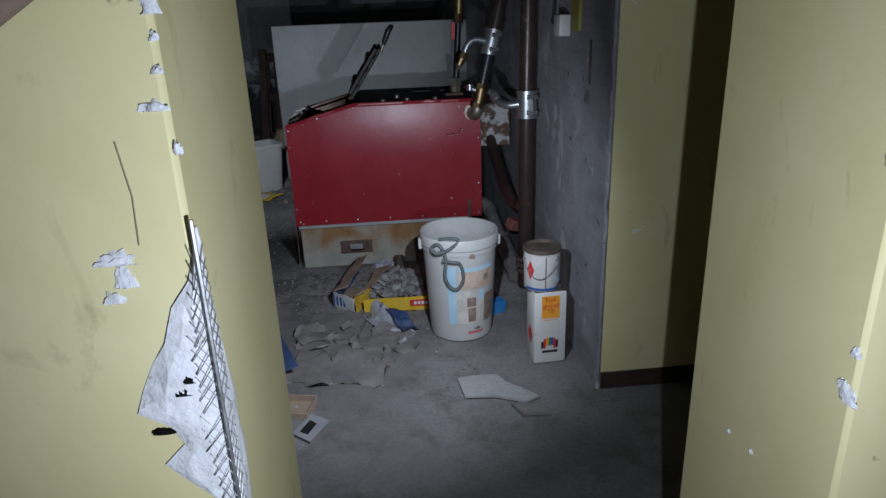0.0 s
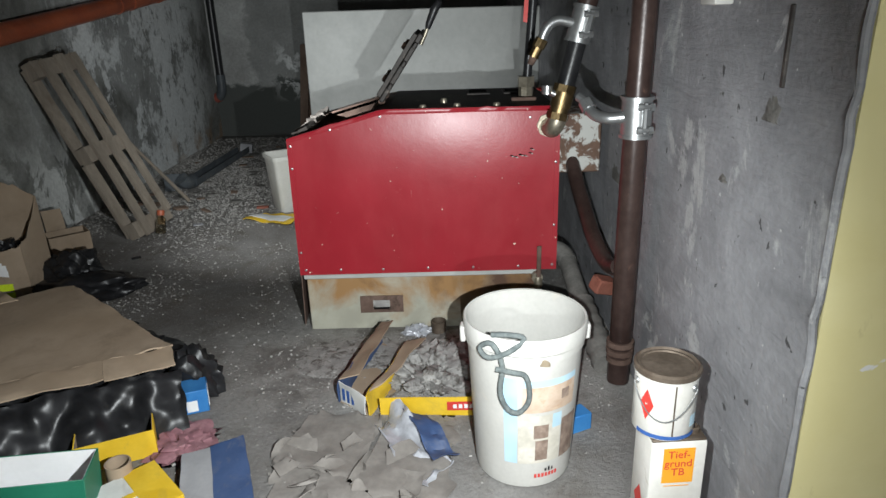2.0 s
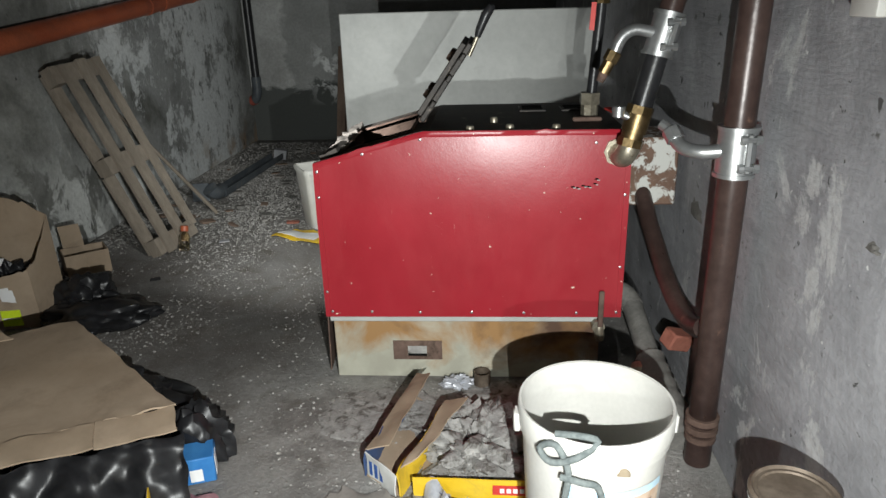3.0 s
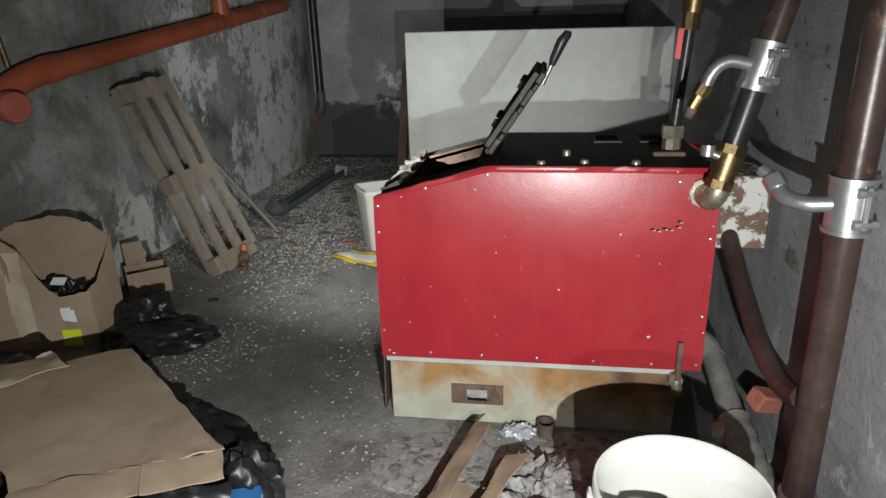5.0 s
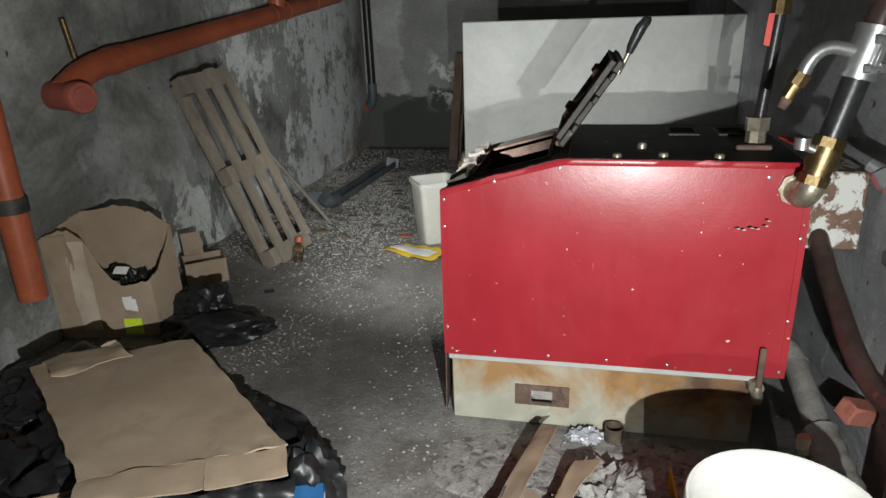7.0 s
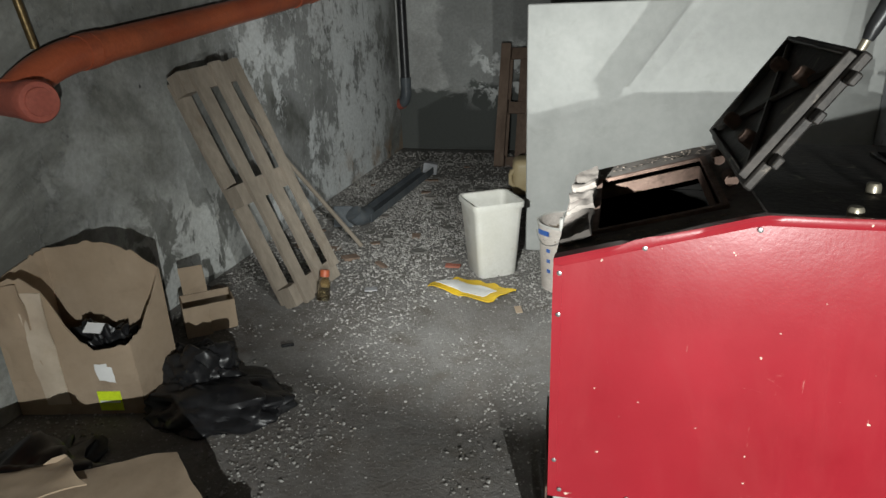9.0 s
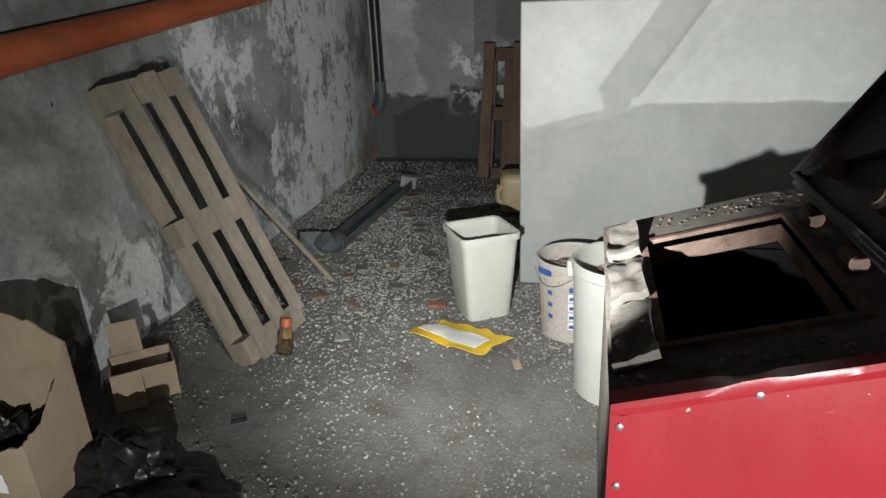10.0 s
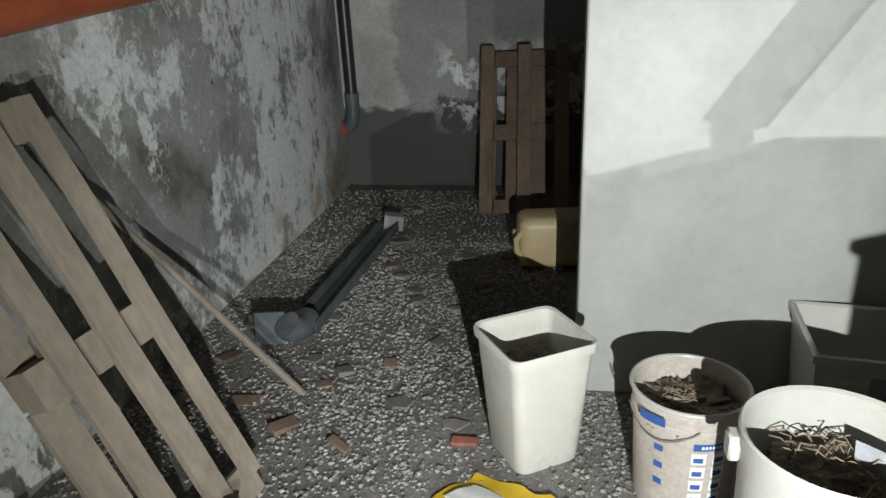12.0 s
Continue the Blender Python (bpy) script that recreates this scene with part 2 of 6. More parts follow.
M["skirt"] = plain("dark_brown_skirting_paint", (0.035, 0.02, 0.015), (0.06, 0.035, 0.025), 9, 0.5)
M["mesh_wire"] = plain("galvanised_corner_lath", (0.28, 0.28, 0.28), (0.42, 0.42, 0.42), 30, 0.45, 0.8)
M["iron"] = plain("sooty_cast_iron", (0.035, 0.032, 0.03), (0.085, 0.075, 0.068), 12, 0.6, 0.3, bump=0.5, grain=60, dirt=(0.22, 0.19, 0.16), dirt_lo=0.6, dirt_hi=0.7)
M["iron_pale"] = plain("ash_dusted_steel", (0.10, 0.088, 0.078), (0.17, 0.15, 0.135), 7, 0.85, 0.1, bump=0.4, grain=50, dirt=(0.06, 0.045, 0.04), dirt_lo=0.5, dirt_hi=0.66)
M["rust_lip"] = plain("heat_rusted_steel", (0.10, 0.062, 0.048), (0.18, 0.12, 0.095), 10, 0.85, 0.1, bump=0.5, grain=60, dirt=(0.06, 0.04, 0.03), dirt_lo=0.55, dirt_hi=0.7)
M["peeling"] = plain("rusted_steel_with_peeling_white_paint", (0.12, 0.07, 0.05), (0.19, 0.12, 0.085), 9, 0.8, 0.1, bump=0.6, grain=50, dirt=(0.50, 0.50, 0.47), dirt_lo=0.50, dirt_hi=0.54, stretch=(1, 1, 0.6))
# Near black: real soot, and also the shade inside holes, slots and firebox.
M["soot_and_shade"] = plain("black_soot_and_recess_shade", (0.005, 0.005, 0.005), (0.011, 0.010, 0.009), 10, 0.95, spec=0.08)
M["steel"] = plain("zinc_plated_steel", (0.42, 0.43, 0.43), (0.55, 0.56, 0.56), 20, 0.35, 0.85, bump=0.1)
M["brass"] = plain("dull_brass", (0.15, 0.105, 0.05), (0.25, 0.18, 0.09), 25, 0.38, 0.9, bump=0.15, dirt=(0.12, 0.07, 0.03))
M["elbow"] = plain("tarnished_nickel_iron", (0.28, 0.25, 0.19), (0.42, 0.38, 0.30), 25, 0.4, 0.7, bump=0.2, dirt=(0.12, 0.09, 0.06))
M["brown_pipe"] = plain("brown_painted_pipe", (0.036, 0.022, 0.019), (0.066, 0.042, 0.036), 7, 0.32, 0.1, bump=0.15, grain=50, dirt=(0.18, 0.10, 0.07), dirt_lo=0.62, dirt_hi=0.75)
M["black_pipe"] = plain("black_plastic_pipe", (0.012, 0.012, 0.013), (0.03, 0.03, 0.032), 8, 0.35)
M["orange_pipe"] = plain("orange_drain_plastic", (0.33, 0.075, 0.035), (0.43, 0.115, 0.05), 3, 0.42, bump=0.08, dirt=(0.16, 0.055, 0.035), dirt_lo=0.48, dirt_hi=0.8)
M["orange_cap"] = plain("brick_red_plastic_cap", (0.27, 0.07, 0.05), (0.36, 0.10, 0.07), 12, 0.6)
M["blue_plastic"] = plain("grey_blue_plastic", (0.06, 0.068, 0.077), (0.105, 0.118, 0.128), 10, 0.5, dirt=(0.16, 0.15, 0.13))
M["wood"] = plain("dusty_pallet_wood", (0.175, 0.147, 0.117), (0.262, 0.222, 0.178), 5, 0.85, bump=0.5, grain=50, dirt=(0.15, 0.115, 0.085), dirt_lo=0.56, dirt_hi=0.8, stretch=(1, 1, 0.18))
M["wood_dark"] = plain("old_brown_pallet_wood", (0.13, 0.088, 0.065), (0.20, 0.142, 0.107), 6, 0.85, bump=0.5, grain=50, stretch=(1, 1, 0.2))
M["card"] = plain("brown_corrugated_card", (0.30, 0.225, 0.155), (0.38, 0.295, 0.215), 3, 0.85, bump=0.2, grain=40, dirt=(0.22, 0.165, 0.115), dirt_lo=0.52, dirt_hi=0.8, speck=0.12)
M["card_pale"] = plain("scuffed_pale_card", (0.42, 0.34, 0.26), (0.52, 0.44, 0.35), 7, 0.85, bump=0.2, grain=40, speck=0.12)
M["card_floor"] = plain("dusty_grey_brown_card", (0.19, 0.172, 0.155), (0.26, 0.24, 0.22), 4, 0.9, bump=0.3, grain=40, dirt=(0.17, 0.15, 0.13))
M["black_bag"] = plain("black_bin_liner_film", (0.010, 0.010, 0.011), (0.024, 0.024, 0.026), 12, 0.36, bump=0.14, grain=22, spec=0.3, dirt=(0.06, 0.058, 0.056), dirt_lo=0.6, dirt_hi=0.85)
M["white_plastic"] = plain("scuffed_white_plastic", (0.45, 0.44, 0.41), (0.52, 0.51, 0.48), 4, 0.42, bump=0.06, dirt=(0.55, 0.50, 0.42), dirt_lo=0.62, dirt_hi=0.8, speck=0.12)
M["cream_plastic"] = plain("grubby_cream_plastic", (0.56, 0.55, 0.50), (0.64, 0.63, 0.59), 4, 0.5, bump=0.08, dirt=(0.42, 0.39, 0.33), dirt_lo=0.55, dirt_hi=0.8, speck=0.12)
M["dusty_white"] = plain("dust_caked_white_plastic", (0.44, 0.39, 0.35), (0.56, 0.51, 0.47), 6, 0.7, bump=0.3)
M["jerry"] = plain("yellowed_translucent_plastic", (0.46, 0.36, 0.20), (0.56, 0.46, 0.28), 5, 0.4, speck=0.12)
M["tin_white"] = plain("worn_white_tinplate", (0.62, 0.60, 0.55), (0.72, 0.70, 0.66), 8, 0.4, 0.1, dirt=(0.40, 0.34, 0.26), dirt_lo=0.6, dirt_hi=0.75, speck=0.12)
M["tin_metal"] = plain("dull_grimy_tin", (0.10, 0.075, 0.055), (0.17, 0.135, 0.105), 14, 0.6, 0.4, dirt=(0.10, 0.07, 0.05))
M["orange_print"] = plain("orange_label_ink", (0.72, 0.30, 0.02), (0.80, 0.36, 0.03), 10, 0.5, bump=0.03, speck=0.12)
M["red_print"] = plain("red_label_ink", (0.55, 0.04, 0.03), (0.62, 0.06, 0.05), 10, 0.5, bump=0.03)
M["blue_print"] = plain("blue_label_ink", (0.03, 0.09, 0.30), (0.05, 0.13, 0.38), 10, 0.5, bump=0.03)
M["black_print"] = plain("black_label_ink", (0.015, 0.015, 0.015), (0.03, 0.03, 0.03), 10, 0.5, bump=0.03)
M["green_print"] = plain("green_label_ink", (0.05, 0.20, 0.08), (0.08, 0.26, 0.10), 10, 0.5, bump=0.03)
M["white_print"] = plain("white_label_ink", (0.72, 0.72, 0.72), (0.8, 0.8, 0.8), 10, 0.5, bump=0.03, speck=0.12)
M["sky_print"] = plain("pale_blue_label_ink", (0.34, 0.50, 0.60), (0.45, 0.60, 0.68), 10, 0.5, bump=0.03, speck=0.12)
M["photo_sand"] = plain("sandy_printed_photo", (0.46, 0.34, 0.25), (0.62, 0.50, 0.40), 14, 0.45, bump=0.02, grain=30, dirt=(0.40, 0.24, 0.14), speck=0.2)
M["photo_grass"] = plain("pale_printed_photo", (0.50, 0.47, 0.40), (0.66, 0.62, 0.55), 14, 0.45, bump=0.02, grain=40)
M["photo_brown"] = plain("dark_brown_printed_shape", (0.16, 0.11, 0.085), (0.34, 0.26, 0.21), 30, 0.5, bump=0.02)
M["rope"] = plain("grey_green_cord", (0.09, 0.105, 0.105), (0.17, 0.19, 0.185), 60, 0.9, bump=0.8, grain=140)
M["yellow_card"] = plain("yellow_printed_card", (0.66, 0.42, 0.02), (0.74, 0.50, 0.04), 8, 0.55, bump=0.08, dirt=(0.5, 0.34, 0.05), speck=0.12)
M["green_card"] = plain("green_printed_card", (0.012, 0.13, 0.075), (0.018, 0.17, 0.10), 8, 0.5, bump=0.08, speck=0.12)
M["blue_card"] = plain("blue_printed_card", (0.035, 0.065, 0.15), (0.055, 0.09, 0.19), 8, 0.6, bump=0.08, dirt=(0.12, 0.13, 0.17), speck=0.12)
M["bright_blue_card"] = plain("bright_blue_printed_card", (0.03, 0.16, 0.42), (0.05, 0.22, 0.5), 8, 0.55, bump=0.08, speck=0.12)
M["grey_card"] = plain("grey_card_liner", (0.24, 0.24, 0.25), (0.32, 0.32, 0.33), 6, 0.8, bump=0.1, speck=0.12)
M["pale_card"] = plain("pale_printed_card", (0.58, 0.58, 0.56), (0.68, 0.68, 0.66), 6, 0.6, bump=0.1, dirt=(0.45, 0.43, 0.4), speck=0.12)
M["foil"] = plain("crumpled_silver_film", (0.42, 0.43, 0.46), (0.55, 0.56, 0.6), 10, 0.35, 0.3, bump=0.3)
M["neon"] = plain("neon_yellow_sticker", (0.62, 0.80, 0.02), (0.68, 0.85, 0.03), 8, 0.5, bump=0.02)
M["pink"] = plain("faded_pink_cloth", (0.26, 0.12, 0.14), (0.34, 0.18, 0.20), 12, 0.9)
M["ash"] = plain("grey_stove_ash", (0.26, 0.25, 0.24), (0.40, 0.39, 0.37), 18, 0.95, bump=1.0, grain=70, dirt=(0.10, 0.09, 0.08), dirt_lo=0.5, dirt_hi=0.62)
M["brick"] = plain("red_brick", (0.24, 0.08, 0.055), (0.33, 0.13, 0.09), 12, 0.9, bump=0.5)
M["wrap"] = plain("grimy_grey_pipe_wrap", (0.12, 0.115, 0.105), (0.20, 0.19, 0.175), 9, 0.85, bump=0.6)
M["slab"] = plain("pale_broken_tile", (0.34, 0.33, 0.31), (0.42, 0.41, 0.39), 6, 0.8, bump=0.2)
M["straw"] = plain("dry_litter", (0.20, 0.16, 0.11), (0.33, 0.27, 0.19), 40, 0.9, bump=0.8)
M["soil"] = plain("dry_brown_soil", (0.16, 0.13, 0.105), (0.25, 0.205, 0.165), 20, 0.95, bump=1.0, grain=60)
M["olive"] = plain("olive_yellow_sign", (0.22, 0.20, 0.03), (0.28, 0.26, 0.05), 10, 0.5)


def pebble():
    n = Nodes("limestone_chips", 0.85, 0, 0.3)
    tone = n.ramp(n.island(), 0.0, 1.0, (0.16, 0.15, 0.135), (0.48, 0.465, 0.44))
    n.colour(n.mix(n.maths("MULTIPLY", n.noise(90), 0.4), tone, (0.14, 0.13, 0.12)))
    return n.mat


M["pebble"] = pebble()
glass = Nodes("amber_glass", 0.05)
glass.bsdf.inputs["Transmission Weight"].default_value = 1.0
glass.bsdf.inputs["Base Color"].default_value = (0.92, 0.80, 0.58, 1)
M["glass"] = glass.mat

# ---- mesh helpers ----


def shape():
    return bmesh.new()


def finish(name, bm, material, smooth=40):
    bmesh.ops.recalc_face_normals(bm, faces=bm.faces)
    me = bpy.data.meshes.new(name)
    for f in bm.faces:
        f.smooth = smooth > 0
    bm.to_mesh(me)
    bm.free()
    if smooth > 0:
        me.set_sharp_from_angle(angle=radians(smooth))
    me.materials.append(material)
    return me


def whole(name, bm, material, label, category, group="", kind="", smooth=40, at=(0, 0, 0)):
    """A thing that is one mesh, built in world places round its base."""
    bmesh.ops.translate(bm, verts=bm.verts, vec=-Vector(at))
    ob = new(name, finish(name, bm, material, smooth))
    ob.location = at
    return tagged(ob, label, category, group, kind)


def thing(name, at, label, category, group="", kind=""):
    ob = new(name)
    ob.location = at
    ob.empty_display_size = 0.05
    return tagged(ob, label, category, group, kind)


def part(name, bm, material, parent, label="", smooth=40):
    """One mesh under a thing or a part; the bmesh is in world places."""
    root = parent
    while root.parent:
        root = root.parent
    bmesh.ops.translate(bm, verts=bm.verts, vec=-root.location)
    ob = new(name, finish(name, bm, material, smooth))
    ob.parent = parent
    return tagged(ob, label)


def box(bm, x0, x1, y0, y1, z0, z1, bevel=0.0, m=None, seg=1):
    vs = [bm.verts.new((x, y, z)) for x in (x0, x1) for y in (y0, y1) for z in (z0, z1)]
    fs = [bm.faces.new([vs[i] for i in q]) for q in ((0, 1, 3, 2), (4, 6, 7, 5), (0, 4, 5, 1), (2, 3, 7, 6), (0, 2, 6, 4), (1, 5, 7, 3))]
    if bevel:
        es = list({e for f in fs for e in f.edges})
        got = bmesh.ops.bevel(bm, geom=es, offset=bevel, segments=seg, affect="EDGES", profile=0.5)
        vs = list({v for f in got["faces"] for v in f.verts} | {v for v in vs if v.is_valid})
    if m is not None:
        bmesh.ops.transform(bm, matrix=m, verts=vs)
    return bm


def tube(bm, pts, r, seg=16, caps=True):
    """A round bar along a line of places; r is one radius or one for each place."""
    pts = [Vector(p) for p in pts]
    rs = r if isinstance(r, (list, tuple)) else [r] * len(pts)
    rings, side = [], None
    for i, p in enumerate(pts):
        d = (pts[min(i + 1, len(pts) - 1)] - pts[max(i - 1, 0)]).normalized()
        if side is None:
            side = d.cross((0, 0, 1) if abs(d.z) < 0.9 else (1, 0, 0)).normalized()
        side = (side - d * side.dot(d)).normalized()
        up = d.cross(side)
        rings.append([bm.verts.new(p + rs[i] * (math.cos(a) * side + math.sin(a) * up)) for a in (2 * math.pi * k / seg for k in range(seg))])
    for a, b in zip(rings, rings[1:]):
        for k in range(seg):
            bm.faces.new((a[k], a[(k + 1) % seg], b[(k + 1) % seg], b[k]))
    if caps:
        bm.faces.new(rings[0][::-1])
        bm.faces.new(rings[-1])
    return bm


def arc(a, b, c, n=6):
    """A soft bend from a to c round the corner b."""
    a, b, c = Vector(a), Vector(b), Vector(c)
    return [(1 - t) ** 2 * a + 2 * t * (1 - t) * b + t * t * c for t in (k / n for k in range(n + 1))]


def lathe(bm, profile, at, seg=32, m=None):
    """Turns (radius, height) pairs about a standing axis."""
    rings = []
    for r, z in profile:
        rings.append([bm.verts.new(Vector(at) + Vector((r * math.cos(a), r * math.sin(a), z))) for a in (2 * math.pi * k / seg for k in range(seg))])
    for a, b in zip(rings, rings[1:]):
        for k in range(seg):
            bm.faces.new((a[k], a[(k + 1) % seg], b[(k + 1) % seg], b[k]))
    bm.faces.new(rings[0][::-1])
    bm.faces.new(rings[-1])
    if m is not None:
        bmesh.ops.transform(bm, matrix=m, verts=[v for ring in rings for v in ring])
    return bm


def sheet(bm, a, b, c, d, thick=0.004, nu=12, nv=12, crumple=0.0, scale=6.0, ragged=0.0, seed=0.0):
    """A board or film between four corners, with waves and torn edges."""
    a, b, c, d = map(Vector, (a, b, c, d))
    normal = (b - a).cross(d - a).normalized()
    top, low = [], []
    for j in range(nv + 1):
        for i in range(nu + 1):
            u, v = i / nu, j / nv
            p = (1 - u) * (1 - v) * a + u * (1 - v) * b + u * v * c + (1 - u) * v * d
            if ragged and (i in (0, nu) or j in (0, nv)):
                p = p + ragged * noise.noise_vector(p * 14 + Vector((seed, 0, 0)))
            p = p + normal * crumple * noise.fractal(p * scale + Vector((seed, seed, 0)), 1.0, 2.0, 3)
            top.append(bm.verts.new(p + normal * thick / 2))
            low.append(bm.verts.new(p - normal * thick / 2))
    w = nu + 1
    for j in range(nv):
        for i in range(nu):
            k = j * w + i
            bm.faces.new((top[k], top[k + 1], top[k + w + 1], top[k + w]))
            bm.faces.new((low[k], low[k + w], low[k + w + 1], low[k + 1]))
    rim = [*range(nu), *[nu + j * w for j in range(nv)], *[nv * w + nu - i for i in range(nu)], *[(nv - j) * w for j in range(nv)]]
    for k, q in zip(rim, rim[1:] + rim[:1]):
        bm.faces.new((top[k], low[k], low[q], top[q]))
    return bm


def lump(bm, at, size, seed, rough=0.35, scale=3.0, fold=0.0, cuts=4, flat=0.0):
    """A soft heap: a ball pressed, creased and cut off level at its base."""
    got = bmesh.ops.create_icosphere(bm, subdivisions=cuts, radius=1.0)
    for v in got["verts"]:
        p = v.co.copy()
        k = 1 + rough * noise.fractal(p * scale + Vector((seed, 0, 0)), 1.0, 2.0, 4)
        if fold:
            k += fold * (abs(noise.noise(p * scale * 2.2 + Vector((0, seed, 0)))) - 0.25)
        q = Vector((p.x * size[0], p.y * size[1], p.z * size[2])) * k
        q.z = max(q.z, flat)
        v.co = Vector(at) + q
    return bm


def patch(bm, at, r, a0, a1, z0, z1, lift=0.0015, n=10, lean=0.0):
    """A label on a drum: part of a cylinder wall. r: radius at height z is r + lean * z."""
    rows = []
    for z in (z0, z1):
        rows.append([bm.verts.new(Vector(at) + Vector(((r + lean * z + lift) * math.cos(a), (r + lean * z + lift) * math.sin(a), z))) for a in (radians(a0 + (a1 - a0) * k / n) for k in range(n + 1))])
    for k in range(n):
        bm.faces.new((rows[0][k], rows[0][k + 1], rows[1][k + 1], rows[1][k]))
    return bm


def lettering(text, size, m, material, parent, label):
    """Raised lettering in the built-in font, as a mesh part."""
    curve = bpy.data.curves.new("lettering", "FONT")
    curve.body, curve.size, curve.align_x, curve.extrude = text, size, "CENTER", 0.0003
    curve.space_line = 0.85
    carrier = new("lettering", curve)
    bpy.context.view_layer.update()
    me = bpy.data.meshes.new_from_object(carrier.evaluated_get(bpy.context.evaluated_depsgraph_get()))
    bpy.data.objects.remove(carrier)
    me.transform(m)
    me.materials.append(material)
    root = parent
    while root.parent:
        root = root.parent
    me.transform(Matrix.Translation(-root.location))
    ob = new("lettering", me)
    ob.parent = parent
    return tagged(ob, label)

# ---- structure ----
LX, RX, BY, TOP = -1.54, 1.53, 8.45, 2.25  # left wall, right wall, back wall, ceiling


def wall(name, label, material, x0, x1, y0, y1, z0=0.0, z1=TOP, bevel=0.0):
    bm = box(shape(), x0, x1, y0, y1, z0, z1, bevel)
    return whole(name, bm, material, label, "wall", kind="structure")


bm = shape()
sheet(bm, (-1.8, -1.6, -0.03), (4.2, -1.6, -0.03), (4.2, 8.7, -0.03), (-1.8, 8.7, -0.03), 0.06, 60, 100, 0.006, 1.5)
whole("floor", bm, M["floor"], "dirty grey cement floor with ash and brown stains", "floor", kind="structure")
wall("wall_left", "damp grey plaster wall with flaking whitewash", M["left"], LX - 0.2, LX, 1.247, BY)
wall("wall_back", "stained grey plaster wall with dark damp patches", M["back"], LX - 0.2, 2.0, BY, BY + 0.2)
wall("wall_right", "rough grey cement-rendered wall beside the boiler", M["right"], RX, 1.97, 2.306, BY)
wall("wall_end", "yellow painted end face of the thick wall", M["yellow"], RX + 0.012, 1.97, 2.298, 2.306, 0.07, TOP)
wall("wall_door_left", "yellow painted wall with torn plaster at the doorway corner", M["yellow"], -1.74, 0.59, 0.845, 1.247, bevel=0.006)
wall("wall_door_right", "yellow painted wall beside the doorway", M["yellow"], 1.348, 4.0, 0.845, 1.247, bevel=0.006)
wall("wall_corridor_left", "plain yellow corridor wall", M["yellow"], -0.75, -0.6, -1.5, 0.845)
wall("wall_corridor_right", "plain yellow corridor wall", M["yellow"], 2.6, 2.75, -1.5, 0.845)
wall("wall_corridor_back", "plain yellow corridor wall", M["yellow"], -0.75, 2.75, -1.6, -1.5)
# The passage walls reuse the ceiling's darkened low-bounce plaster.
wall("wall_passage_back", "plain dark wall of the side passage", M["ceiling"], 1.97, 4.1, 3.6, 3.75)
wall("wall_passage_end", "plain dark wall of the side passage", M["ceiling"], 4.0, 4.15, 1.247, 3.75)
bm = box(shape(), -1.8, 4.2, -1.7, 8.7, TOP, TOP + 0.15)
whole("ceiling", bm, M["ceiling"], "unseen grey plaster ceiling, darkened to cut bounced light", "ceiling", kind="structure")
bm = box(shape(), RX + 0.014, 1.972, 2.292, 2.300, 0.0, 0.07, 0.002)
whole("baseboard", bm, M["skirt"], "dark brown painted skirting at the wall foot", "baseboard", kind="structure")
bm = box(shape(), -0.05, RX, 5.91, 6.02, 0.0, 1.255, 0.006)
whole("wall_partition", bm, M["panel"], "low pale whitewashed partition wall", "wall", kind="structure")

# crumbled edge between the render and the yellow paint
bm = shape()
pts = [(RX + 0.004 + 0.006 * noise.noise(Vector((0, 0, k * 0.9))), 2.303, k * 0.045) for k in range(50)]
tube(bm, pts, [0.008 + 0.005 * noise.noise(Vector((3, 0, k * 1.3))) for k in range(50)], 8)
whole("trim", bm, M["right"], "crumbling render along the wall corner", "trim", kind="structure")

# torn corner of the doorway: bare plaster, hollow and wire lath
torn = thing("plaster_break", (0.59, 0.845, 0.55), "broken white plaster with bare wire lath on the door corner", "damage")
bm = shape()
half = [(1.185, 0.0, 0.004), (1.16, 0.004, 0.01), (1.13, 0.012, 0.014), (1.10, 0.035, 0.018), (1.06, 0.048, 0.026), (1.03, 0.070, 0.034), (1.00, 0.084, 0.042), (0.975, 0.092, 0.05), (0.955, 0.060, 0.05), (0.93, 0.050, 0.052), (0.905, 0.075, 0.055), (0.88, 0.060, 0.055), (0.85, 0.03, 0.06), (0.82, 0.045, 0.05), (0.78, 0.02, 0.04), (0.74, 0.0, 0.01)]
rows = []
for k, (z, wl, wr) in enumerate(half):
    row = []
    for f in (1.0, 0.66, 0.33, 0.0):
        p = Vector((0.5935 - wl * f, 0.8425 - 0.004 * (0 < f < 1), z))
        p += Vector((0.006, 0.003, 0.008)) * noise.noise(Vector((k * 1.7, f * 5, 2)))
        row.append(bm.verts.new(p))
    for f in (0.4, 0.75, 1.0):
        p = Vector((0.5935 + 0.003 * (f < 1), 0.845 + wr * f, z))
        p += Vector((0.002, 0.006, 0.008)) * noise.noise(Vector((k * 1.3, f * 5, 7)))
        row.append(bm.verts.new(p))
    rows.append(row)
for a, b_ in zip(rows, rows[1:]):
    for q in range(6):
        bm.faces.new((a[q], a[q + 1], b_[q + 1], b_[q]))
part("bare_plaster", bm, M["white_plaster"], torn, smooth=0)
bm = shape()
